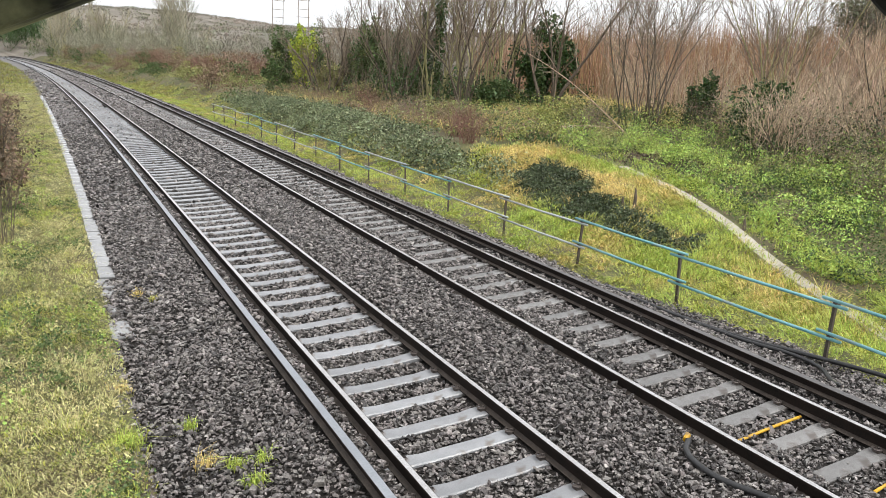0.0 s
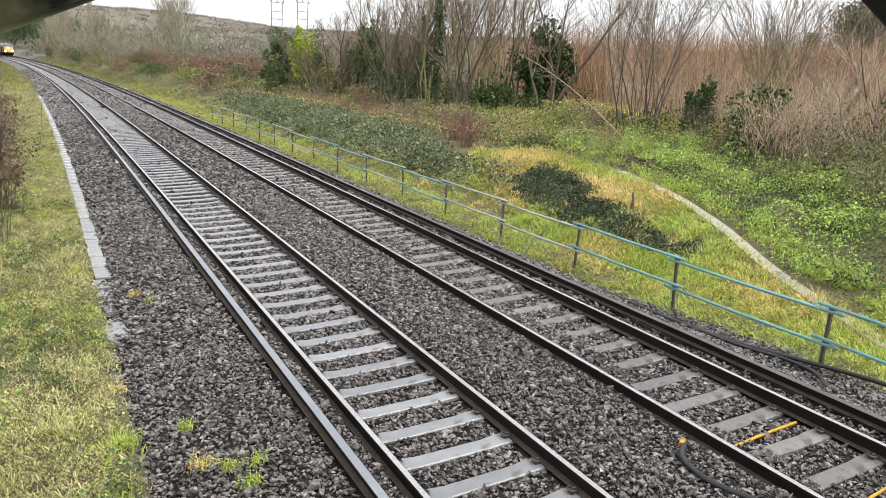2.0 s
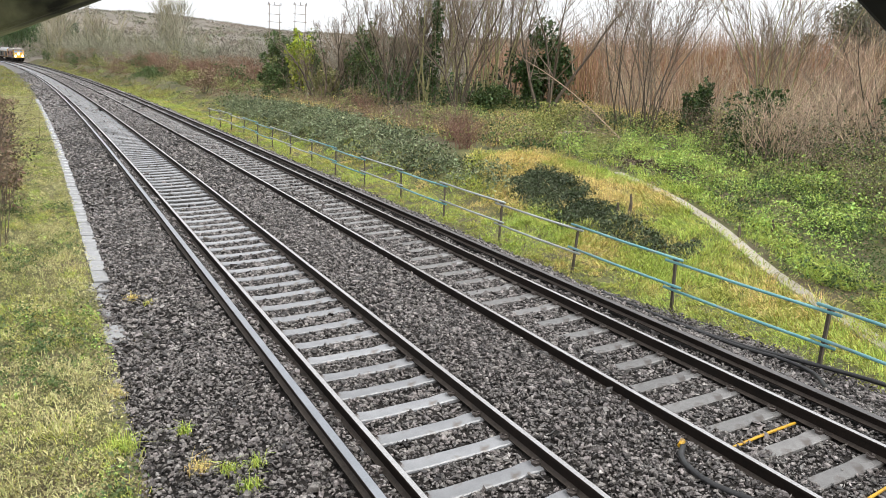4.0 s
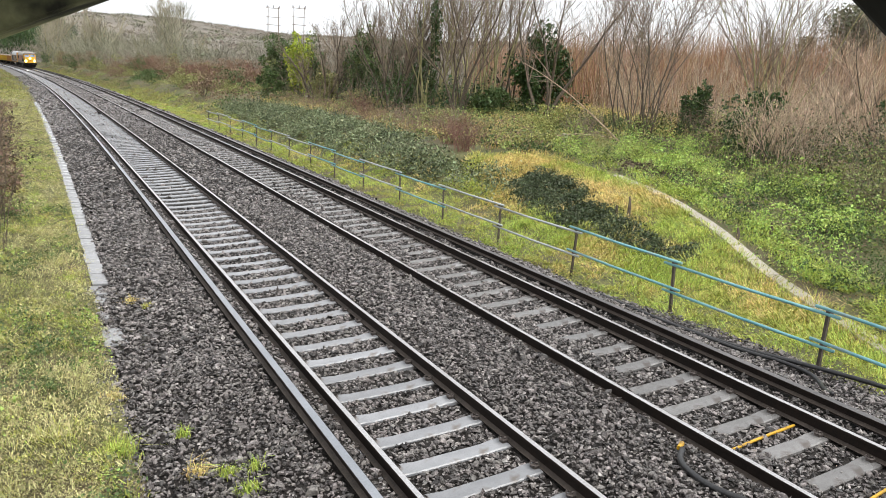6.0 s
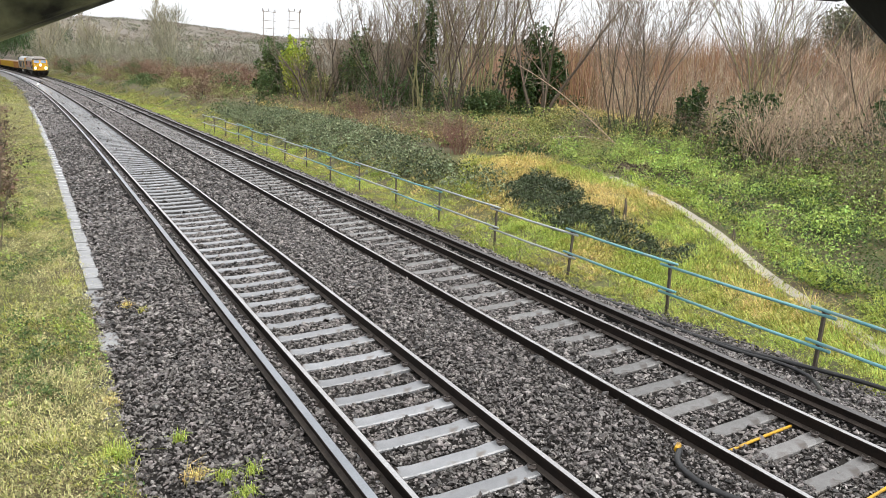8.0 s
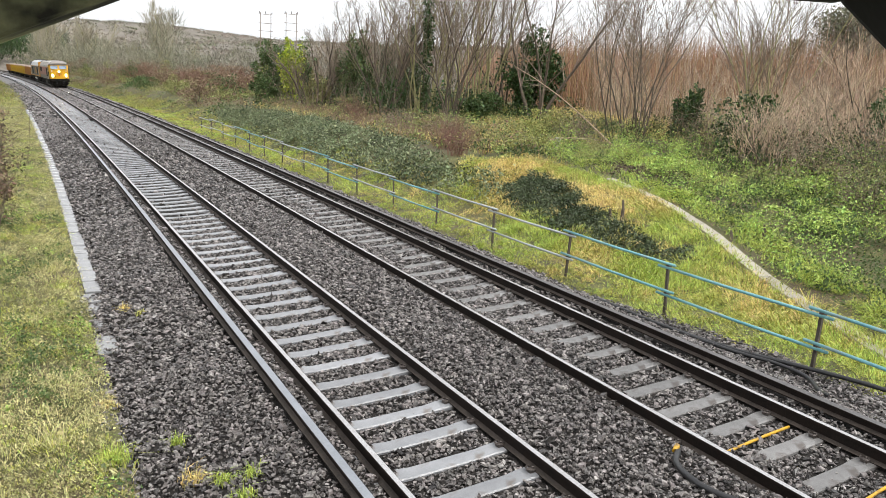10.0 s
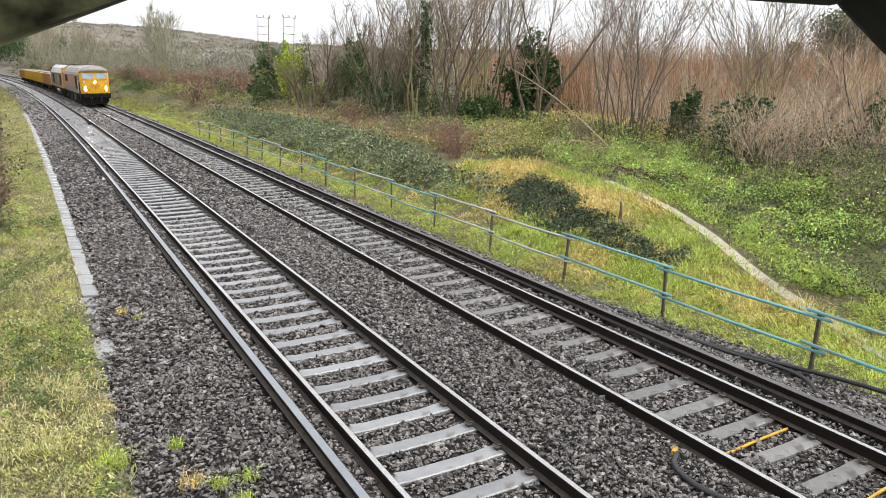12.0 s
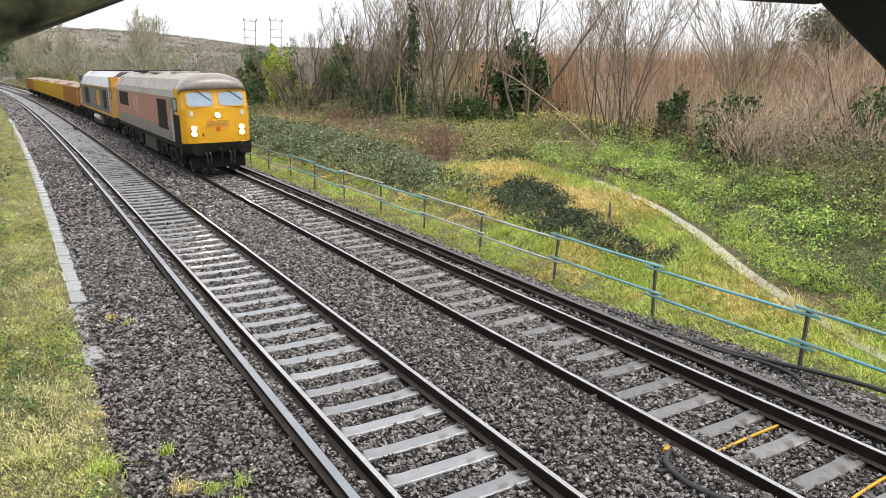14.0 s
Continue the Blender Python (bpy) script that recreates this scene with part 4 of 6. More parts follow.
IVY2 = [(9.85, 20.4), (11.0, 20.4), (11.0, 18.7), (10.25, 16.7), (10.0, 15.4), (9.95, 14.3), (9.75, 13.1), (9.9, 12.2), (9.55, 11.9), (9.15, 12.2), (9.0, 13.1), (9.0, 14.2), (9.05, 15.3), (8.85, 16.2), (8.95, 17.4), (9.25, 19.1)]
e = patch(G, 1600, MOUND)
e = e[~inside(e, IVY2)]
crest = smooth_step(9.0, 10.4, e[:, 0]) * smooth_step(11, 15, e[:, 1]) * (1 - smooth_step(-1.6, -0.7, e[:, 0] - 8.2 - 0.24 * e[:, 1]))
n3 = rough_noise(e[:, 0], e[:, 1], 1.5, 2) - 0.9 * crest + G.normal(0, 0.28, len(e))
sward(e, np.digitize(n3, (-0.42, 0.05)), (("mound_straw", M_STRAW, "long bleached straw grass on the mound"), ("mound_grass", M_GRASS, "yellow-green grass on the mound"),
      ("mound_grass", M_TUFT, "bright green grass on the mound")), 0.20, 0.155, 0.0058, 60, G, 0.7, 0.45)
e = patch(G, 260, [(8.9, 6.0), (9.9, 8.0), (11.1, 11.2), (12.6, 14.4), (13.3, 18), (14.4, 18), (13.7, 14), (12.0, 10.4), (10.6, 7.4), (9.5, 5.4)])
sward(e, np.zeros(len(e), int), (("kerb_grass", M_TUFT, "green grass along the back of the kerb"),), 0.15, 0.2, 0.0055, 45, G, 0.4, 0.5)
# tufts in the ballast
for x, y, r, k, mat in ((-3.12, 7.93, 0.16, 260, M_TUFT), (-2.46, 8.0, 0.07, 90, M_TUFT), (-2.45, 13.2, 0.08, 80, M_STRAW), (-2.25, 12.7, 0.05, 50, M_GRASS),
                        (-2.2, 6.9, 0.09, 90, M_TUFT), (-1.95, 6.85, 0.07, 70, M_TUFT), (-2.45, 7.15, 0.1, 90, M_STRAW), (-3.05, 9.4, 0.1, 90, M_STRAW), (-2.1, 6.5, 0.09, 110, M_TUFT)):
    xy = np.array([(x, y)]) + G.normal(0, r * 0.5, (k, 2))
    o = grass("grass_tuft", xy, 0.17 if k > 200 else 0.12, 0.005, mat, G, "bright green grass tuft growing in the ballast", 0.7, 0, bed=True)
    tagged(o, category="grass tuft", group="tufts in the ballast")
# ivy
IVY_BANK = [(9.36, 62), (11.0, 54), (12.2, 42), (11.1, 31.5), (10.5, 26.6), (10.0, 24.2), (10.2, 21.1), (9.4, 20.0), (8.9, 23.2), (8.75, 27), (8.7, 33), (8.7, 44), (8.9, 57)]
c = patch(G, 760, IVY_BANK)
# Second kind is darker leaf, painting hollows onto raised hummocks.
hummocks(c, sorted_by_noise(c, 2.0, 3, (0.35,), 0.4), (("ivy_bank", M_IVY, "dense grey-green ivy covering the bank"), ("ivy_bank", M_IVYGLOSS, "ivy on the bank coloured darker as shaded hollows")), 0.48, 0.42, 58, 0.075, G, "ivy", 0.4, 0.9)
c = patch(G, 270, IVY2)
hummocks(c, np.zeros(len(c), int), (("ivy_patch", M_IVYGLOSS, "glossy dark ivy patch on the mound face"),), 0.27, 0.2, 120, 0.05, G, "ivy", 0.35, 0.9)
c = patch(G, 26, [(9.8 + 1.35 * (x - 9.8), 16 + 1.08 * (y - 16)) for x, y in IVY2])
sward(c, np.zeros(len(c), int), (("straw_grass", M_STRAW, "straw grass hanging through the ivy"),), 0.14, 0.26, 0.0055, 40, G, 0.6, 0.7)
# undergrowth behind the kerb
HERBS = [(8.75, 5.6), (9.9, 8.8), (10.6, 10.6), (12.2, 13.9), (13.1, 16.5), (13.5, 19.5), (13.6, 22), (16, 27), (21, 27.5), (24, 20), (22, 12), (17, 7), (12, 4)]


def off_soil(c):
    """Keeps clear of the dug-over soil and of the kerb."""
    return c[(np.hypot((c[:, 0] - 15.6) / 1.3, (c[:, 1] - 19.4) / 1.9) > 1 + 0.3 * rough_noise(c[:, 0], c[:, 1], 0.7, 3))]


# Low leaf carpet; its dark green stands in for shade in the gaps.
p = off_soil(patch(G, 30000, HERBS))
tagged(leaf_soup("undergrowth", np.column_stack([p, ground_z(p[:, 0], p[:, 1]) + 0.16 * G.random(len(p))]), 0.05, M_DEEP, G, 0.6, 0.75), "low leaves coloured dark as shade under the nettles", "undergrowth", kind="stuff")
c = off_soil(patch(G, 500, HERBS))
c = c[G.random(len(c)) < 1.15 - 0.75 * smooth_step(17, 22, c[:, 0])]
hummocks(c, sorted_by_noise(c, 2.2, 7, (-0.45, 0.05, 0.4), 0.5), (("undergrowth", M_OLIVE, "olive brambles behind the kerb"), ("undergrowth", M_HERB, "fresh green nettles behind the kerb"), ("undergrowth", M_PARSLEY, "bright green cow parsley behind the kerb"),
         ("undergrowth", M_DEEP, "dark green brambles behind the kerb")), 0.50, 0.80, 104, 0.036, G, "undergrowth", 0.35, 0.65, 3, 0.8)
p = patch(G, 9000, HERBS, -0.3)
tagged(leaf_soup("bramble_litter", np.column_stack([p, ground_z(p[:, 0], p[:, 1]) + 0.08 * G.random(len(p))]), 0.06, M_BROWNLEAF, G, 0.7, 0.7), "brown leaf litter between the nettles", "leaf litter", kind="stuff")
c = off_soil(patch(G, 130, [(13.4, 15.5), (13.9, 21.5), (17, 26), (20.5, 25), (18.5, 19), (15.5, 14.5)]))
sward(c, np.zeros(len(c), int), (("bank_tussocks", M_TUFT, "fresh yellow-green grass among the nettles"),), 0.2, 0.3, 0.007, 45, G, 0.5, 0.3)
c = np.column_stack([G.normal(15.6, 0.7, 46), G.normal(19.4, 1.0, 46)])
hummocks(c, np.zeros(46, int), (("turned_soil", M_CLOD, "dark clods of dug-over soil"),), 0.2, 0.14, 46, 0.06, G, "soil", 0.5, 1.0)
# rough ground at the foot of the scrub
FOOT = [(18.5, 31), (22.6, 25), (20.6, 19), (18.6, 15.5), (16.2, 12.2), (17.5, 8.5), (25, 12), (31, 20), (29, 30), (23, 34)]
c = patch(G, 250, FOOT)
hummocks(c, sorted_by_noise(c, 2.5, 9, (-0.6, 0.0, 0.5), 0.4), (("bramble_patch", M_HERBDULL, "dull green brambles at the foot of the scrub"), ("bramble_patch", M_BROWNLEAF, "brown dead bramble at the foot of the scrub"), ("bramble_patch", M_OLIVE, "olive bramble leaves under bare twigs"),
         ("bramble_patch", M_DEEP, "dark bramble leaves under bare twigs")), 0.75, 0.75, 105, 0.075, G, "undergrowth", 0.4, 0.7)
# Dark clumps added along the scrub's foot to paint its deep shade.
t = G.random(64) * 3.999
line = np.array([(18.2, 29.6), (22.8, 25.2), (21.2, 19.2), (19.3, 15.2), (17.0, 11.0)])
k = t.astype(int)
c = line[k] + (line[k + 1] - line[k]) * (t - k)[:, None] + G.normal(0, 0.45, (64, 2)) + np.array([0.7, 0])
hummocks(c, G.integers(0, 3, 64), (("dark_bramble", M_IVYDARK, "ivy tangle coloured dark as gap shade at the scrub foot"), ("dark_bramble", M_DEADLEAF, "winter bramble coloured dark as gap shade at the scrub foot"), ("dark_bramble", M_DEEP, "dark green bramble standing in for gap shade at the scrub foot")),
         0.85, 1.25, 230, 0.07, G, "undergrowth", 0.3, 0.75)
BANKTOP = [(11.3, 25), (13.5, 22.5), (17, 28), (24, 32), (30, 45), (26, 62), (14, 66), (12.6, 45)]
c = patch(G, 480, BANKTOP)
hummocks(c, sorted_by_noise(c, 3.0, 7, (-0.35, 0.15, 0.6), 0.4), (("bramble_patch", M_BROWNLEAF, "brown dead bracken on the bank top"), ("bramble_patch", M_OLIVE, "olive-green bramble on the bank top"), ("bramble_patch", M_HERBDULL, "dull green scrub on the bank top"),
         ("bramble_patch", M_DEEP, "dark bramble on the bank top")), 0.7, 0.6, 74, 0.09, G, "undergrowth", 0.35, 0.7)


def stalks(name, xy, h, r, mat, g, label, category="scrub", lean=0.12, wob=0.1):
    """Thin upright stems, each a three-sided spike with a kink."""
    n = len(xy)
    z = ground_z(xy[:, 0], xy[:, 1]) - 0.1
    H = h * np.exp(g.normal(0, 0.13, n))
    b = np.column_stack([xy, z])
    d = np.column_stack([g.normal(0, lean, (n, 2)), np.ones(n)])
    m = b + d * (H * 0.5)[:, None]
    d2 = d + np.column_stack([g.normal(0, wob, (n, 2)), np.zeros(n)])
    t = m + d2 * (H * 0.5)[:, None]
    a = g.uniform(0, 6.28, n)[:, None] + np.array([0, 2.094, 4.189])
    ring = np.stack([np.cos(a), np.sin(a), 0 * a], -1) * r
    v = np.concatenate([b[:, None] + ring, m[:, None] + ring * 0.75, t[:, None]], 1)
    f = np.array([(0, 1, 4), (0, 4, 3), (1, 2, 5), (1, 5, 4), (2, 0, 3), (2, 3, 5), (3, 4, 6), (4, 5, 6), (5, 3, 6)])[None] + 7 * np.arange(n)[:, None, None]
    return tagged(soup(name, v.reshape(-1, 3), f.reshape(-1, 3), mat), label, category, kind="stuff")


# russet scrub field behind
p = patch(G, 11000, [(37, 50), (50, 95), (92, 108), (90, 64), (52, 40)])
stalks("russet_scrub", p, 7.4, 0.026, M_REED, G, "tall russet stand of bare willow scrub", lean=0.08)
p = patch(G, 9000, [(34, 18), (60, 22), (88, 58), (52, 40), (37, 50)])
stalks("russet_scrub", p, 5.2, 0.022, M_REED, G, "tall russet stand of bare willow scrub", lean=0.10)
p = patch(G, 1500, [(27, 22), (36, 18), (44, 40), (38, 52), (29, 36)])
stalks("russet_scrub", p, 3.4, 0.016, M_TWIGPINK, G, "mauve-brown bare scrub before the russet stand", lean=0.2, wob=0.35)
p = patch(G, 3200, [(12.5, 26), (16, 28), (19, 40), (17, 60), (13, 62), (12.2, 40)])
stalks("dead_stalks", p, 0.8, 0.010, M_BROWNLEAF, G, "dead brown weed stalks on the bank top", lean=0.3, wob=0.4)

for i, (x, y, r, h, n, mat, lab) in enumerate(((21.6, 20.6, 2.0, 2.5, 80, M_TWIGPALE, "pale arching bramble canes over dark ivy"), (20.4, 17.4, 1.7, 2.2, 60, M_TWIGPALE, "pale tangled bramble canes over nettles"), (22.6, 18.4, 1.8, 3.0, 60, M_TWIGPINK, "mauve tangled canes in the bare scrub"),
                                               (17.6, 12.8, 1.5, 1.5, 70, M_TWIG, "leafy bramble heap with arching stems"), (19.4, 13.6, 1.6, 1.9, 70, M_BARKDARK, "dark bramble heap with arching stems"), (21.2, 14.6, 1.8, 2.3, 70, M_TWIG, "brown bramble heap with arching stems"),
                                               (16.2, 10.6, 1.3, 1.1, 60, M_TWIG, "leafy bramble heap with arching stems"), (23.4, 25.0, 1.6, 1.6, 60, M_TWIG, "brown tangled bramble under bare trees"), (25.0, 21.0, 1.8, 2.8, 60, M_TWIGPINK, "mauve tangled canes in the bare scrub"),
                                               (19.2, 28.2, 1.5, 1.4, 60, M_TWIG, "brown tangled bramble under bare trees"), (12.4, 28.6, 1.1, 1.5, 80, M_TWIGRED, "red-brown leafless bramble at the end of the ivy"), (13.4, 30.6, 1.2, 1.3, 70, M_TWIG, "brown leafless bramble above the ivy"),
                                               (11.4, 26.2, 0.8, 1.0, 60, M_TWIGRED, "red-brown leafless bramble at the end of the ivy"), (14.2, 37.5, 1.4, 1.3, 70, M_TWIG, "brown leafless bramble above the ivy"), (14.6, 45.0, 1.5, 1.5, 70, M_TWIGRED, "red-brown leafless bramble above the ivy"),
                                               (15.0, 26.0, 1.1, 0.9, 50, M_TWIG, "twiggy low bramble behind the mound"))):
    leafy_heap = "leafy" in lab or "dark" in lab
    thicket("bramble_thicket", lab, x, y, r, h, n, 0.008 if y < 32 else 0.010, mat, 700 + i, "bramble thickets", M_HERBDULL if leafy_heap else M_BROWNLEAF, 900 if leafy_heap else 160, 0.06)
# trees on the bank, from the far end to the near
k = 0
for x, y, h, st in ((17.8, 47.5, 11.5, 9), (20.2, 46.3, 14, 12), (22.2, 45.2, 15.5, 14), (24.0, 45.2, 15.5, 12), (20.6, 42.6, 11.0, 9), (26.6, 46, 14.5, 7)):
    k += 1
    bare_tree("coppice_tree", "many-stemmed bare tree with olive-grey bark on the bank", x, y, h, st, 0.36, 0.085, 100 + k, M_BARK if k in (2, 3, 4) else M_BARKDARK, M_TWIG, 13, 8, 0.8, "bare trees on the bank", twig_r=0.0075)
bare_tree("coppice_tree", "tall leaning bare tree behind dark ivy", 25.3, 40.5, 12.5, 4, 0.6, 0.15, 119, M_BARKDARK, M_TWIG, 14, 8, 0.5, "bare trees on the bank", twig_r=0.009)
bare_tree("coppice_tree", "spreading many-stemmed bare shrub tree among nettles", 21.4, 27.4, 11.5, 18, 0.5, 0.045, 120, M_BARKDARK, M_TWIG, 12, 8, 0.9, "bare trees on the bank", twig_r=0.008)
bare_tree("coppice_tree", "pale upright many-stemmed bare tree in the scrub", 25.0, 22.8, 9.5, 12, 0.42, 0.05, 121, M_BARK, M_TWIG, 12, 8, 0.5, "bare trees on the bank", twig_r=0.008)
bare_tree("coppice_tree", "thin bare tree in the pink scrub", 26.5, 18.0, 6.5, 11, 0.6, 0.05, 122, M_BARKDARK, M_TWIGPINK, 10, 7, 0.5, "bare trees on the bank", twig_r=0.007)
bare_tree("coppice_tree", "low tangled bare shrub with pinkish twigs", 19.6, 18.4, 3.4, 14, 1.1, 0.035, 123, M_BARKDARK, M_TWIGPINK, 9, 6, 0.4, "bare trees on the bank", twig_r=0.006)
bare_tree("coppice_tree", "low tangled bare shrub over the nettles", 22.5, 15.5, 4.2, 13, 0.9, 0.035, 124, M_BARKDARK, M_TWIGPINK, 9, 6, 0.5, "bare trees on the bank", twig_r=0.006)
for i, (x, y, h) in enumerate(((18.6, 60.5, 8.5), (21.5, 58.0, 9.0), (23, 66, 9.5), (16.2, 58, 6.5), (26, 75, 10), (20.5, 52, 9))):
    bare_tree("bare_tree", "bare grey-brown tree beyond the ivy bank", x, y, h, 5, 0.4, 0.11, 140 + i, M_BARKDARK, M_TWIG, 13, 8, 0.6, "trees beyond the ivy bank", False, 0.012)
# ivy-clad trunks
bush("ivy_tree", "dark evergreen ivy smothering a leaning tree", 26.3, 42.5, 1.9, 1.9, 5.3, 8000, 0.17, M_IVYDARK, 201, "ivy-covered trees", "ivy tree", 8, 0.9)
bush("ivy_tree", "slim dark ivy-clad trunk among bare stems", 19.3, 44.5, 0.38, 0.38, 10.5, 1300, 0.14, M_IVYDARK, 202, "ivy-covered trees", "ivy tree", 4, 0.9)
bush("ivy_tree", "dark holly-like evergreen beside the bank", 16.4, 70.0, 1.9, 1.7, 5.2, 6000, 0.15, M_DEEP, 203, "ivy-covered trees", "evergreen", 5, 0.9)
bush("ivy_tree", "dark evergreen thicket between bare trees", 20.8, 62.0, 1.8, 2.2, 4.6, 5000, 0.19, M_IVYDARK, 204, "ivy-covered trees", "evergreen", 5, 0.9)
bush("ivy_tree", "rounded dark ivy-covered stump in the scrub", 24.0, 26.0, 0.85, 0.85, 2.6, 3000, 0.12, M_IVYDARK, 205, "ivy-covered trees", "ivy bush", 4, 0.9)
bush("ivy_tree", "broad dark ivy mass under tangled twigs", 21.4, 20.6, 1.5, 1.2, 2.5, 3600, 0.12, M_IVYDARK, 206, "ivy-covered trees", "ivy bush", 4, 0.9)
bush("ivy_tree", "dark ivy bush at the edge of the scrub", 24.8, 16.6, 1.2, 1.2, 3.0, 3000, 0.12, M_IVYDARK, 207, "ivy-covered trees", "ivy bush", 4, 0.9)
for i, (x, y, r, h) in enumerate(((19.6, 56, 1.3, 6.2), (22.4, 52.5, 1.2, 6.8), (18.4, 66.5, 1.6, 6.0), (23.6, 60, 1.5, 6.0))):
    bush("ivy_tree", "dark ivy-hung tree in the bare wood", x, y, r, r, h, 2600, 0.17, M_IVYDARK if i % 2 else M_DEEP, 560 + i, "ivy-covered trees", "ivy tree", 6, 0.75)
bush("lime_climber", "bright lime-green climber on a dark evergreen", 17.0, 65.6, 1.1, 0.9, 5.6, 3400, 0.17, M_LIME, 208, "", "climber", 4, 0.9)
for i, (x, y, rx, h, mat, lab) in enumerate(((15.2, 26.8, 1.5, 1.0, M_ELDER, "yellow-green elder shrub on the bank top"), (19.5, 31.5, 1.8, 1.3, M_ELDER, "yellow-green elder shrub on the bank top"),
                                          (15.5, 36, 1.5, 1.0, M_OLIVE, "olive bramble shrub on the bank top"), (17.5, 52, 1.8, 1.6, M_OLIVE, "olive bramble shrub on the bank top"),
                                          
                                          (14.5, 12.0, 1.4, 0.9, M_HERB, "fresh green nettle clump"), (17.5, 14.8, 1.5, 1.0, M_HERB, "fresh green nettle clump"), (16, 19, 1.3, 0.7, M_HERB, "fresh green nettle clump"),
                                          (19.5, 13.6, 1.6, 1.5, M_OLIVE, "green bramble bush with arching stems"), (18.0, 10.8, 1.8, 1.4, M_OLIVE, "green bramble bush with arching stems"), (20.6, 15.2, 1.4, 1.3, M_BROWNLEAF, "brown tangled bramble heap"), (22.4, 13.4, 1.5, 1.6, M_BROWNLEAF, "brown tangled bramble heap"), (21.0, 12.0, 1.3, 1.1, M_DEEP, "dark green bramble heap"))):
    bush("shrub", lab, x, y, rx, rx, h, 3000, 0.06 if y < 25 else 0.08, mat, 230 + i, "shrubs on the bank", "shrub", 7)
for i, (x, y, r, h, mat, lab) in enumerate(((19.2, 57, 1.4, 4.2, M_DEEP, "green ivy-hung small tree"), (21.8, 63, 1.6, 4.6, M_OLIVE, "olive small tree with hanging leaves"), (17.2, 60, 1.2, 2.6, M_OLIVE, "olive bramble heap under the trees"),
                                         (23.5, 56, 1.5, 4.0, M_DEEP, "green ivy-hung small tree"), (14.8, 66, 1.3, 2.8, M_DEEP, "dark green thicket above the ivy"), (19.5, 50, 1.1, 2.4, M_DEEP, "dark green thicket under bare trees"), (22.6, 42.5, 1.4, 1.6, M_DEEP, "dark green thicket under bare trees"))):
    bush("small_tree", lab, x, y, r, r, h, 2400, 0.16, mat, 540 + i, "green growth under the trees", "small tree", 7)
st = part("concrete_stump", box(B(-0.11, 0.11, -0.11, 0.11, -0.2, 0.55, 0.02), -0.09, 0.09, -0.09, 0.09, 0.55, 0.6, 0.02), M_KERB)
st.location = (16.76, 26.63, gz(16.76, 26.63))
tagged(st, "short pale concrete marker post in the brambles", "marker post")
sl = part("concrete_slab", box(B(-1.1, 1.1, -0.5, 0.5, 0.0, 0.14, 0.02), -0.9, 0.9, -0.4, 0.4, 0.14, 0.22, 0.02), M_KERB)
sl.matrix_local = pose(16.9, 62.0, gz(16.9, 62.0) + 0.25, 3, 0, 25)
tagged(sl, "pale concrete slab cover above the ivy bank", "concrete slab")
bush("evergreen_wood", "dark green wooded rise behind the scrub", 72, 50, 6, 5, 12, 12000, 0.24, M_FARGREEN, 560, "", "woodland", 5)
bush("evergreen_wood", "dark green wooded rise behind the scrub", 84, 50, 6, 6, 13, 12000, 0.24, M_FARGREEN, 561, "", "woodland", 5)
# fallen trunks
for pts, r in ((((18.85, 25.35, 1.5), (17.6, 25.9, 2.6), (16.4, 26.15, 3.45), (15.2, 26.4, 4.15), (14.2, 26.5, 4.6)), 0.05), (((16.6, 27.1, 1.55), (17.4, 26.5, 1.72), (18.7, 25.5, 1.65)), 0.085)):
    s = Soup()
    q = np.array([tuple(v) for v in curve_pts(pts)])
    tw = Soup()
    s.tube(q, np.linspace(r * 0.65, r * 0.2, len(q)), 7)
    for j in range(26):
        i = G.integers(len(q) // 4, len(q))
        tw.tube(limb(G, q[i], G.normal(0, 1, 3) + np.array([-0.6, 0, 0.5]), G.uniform(0.6, 1.6), 0.2, 5), np.linspace(r * 0.25, 0.006, 5), 3)
    lt = s.make("leaning_trunk", M_TWIGPINK)
    tagged(tw.make("twig_spray", M_TWIG, lt), kind="stuff")
    tagged(lt, "pale leaning dead trunk with bare side twigs", "fallen trunk", "leaning trunks")
# bramble hanging over the near verge
for i, (x, y, r, h) in enumerate(((-4.85, 17.5, 0.75, 2.9), (-4.95, 21.5, 0.85, 2.7), (-5.3, 27.5, 1.0, 2.3))):
    thicket("verge_bramble", "dark leafy bramble arching over the near verge", x, y, r, h, 60, 0.007, M_BARKDARK, 780 + i, "brambles over the verge", M_DEADLEAF, 420, 0.085)
# bushes down the line
for i in range(26):
    y = 72 + 7.2 * i
    x = float(bend(y)) + (10.6, 14.5, 12.2, 17.5)[i % 4] + 0.5 * math.sin(i * 2.3)
    mat, lab = ((M_BROWNLEAF, "dark brown leafless bramble heap by the line"), (M_DEEP, "dark green bush beside the line"), (M_OLIVE, "olive-grey bush beside the line"), (M_BROWNLEAF, "russet bramble thicket beside the line"), (M_DEEP, "ivy-tangled bush beside the line"))[i % 5]
    bush("lineside_bush", lab, x, y, 1.7 + 0.5 * math.sin(i * 1.7), 2.0, 1.9 + 0.9 * math.sin(i * 2.9) + 0.006 * y, 1500, 0.15, mat, 620 + i, "bushes along the line", "shrub", 4)
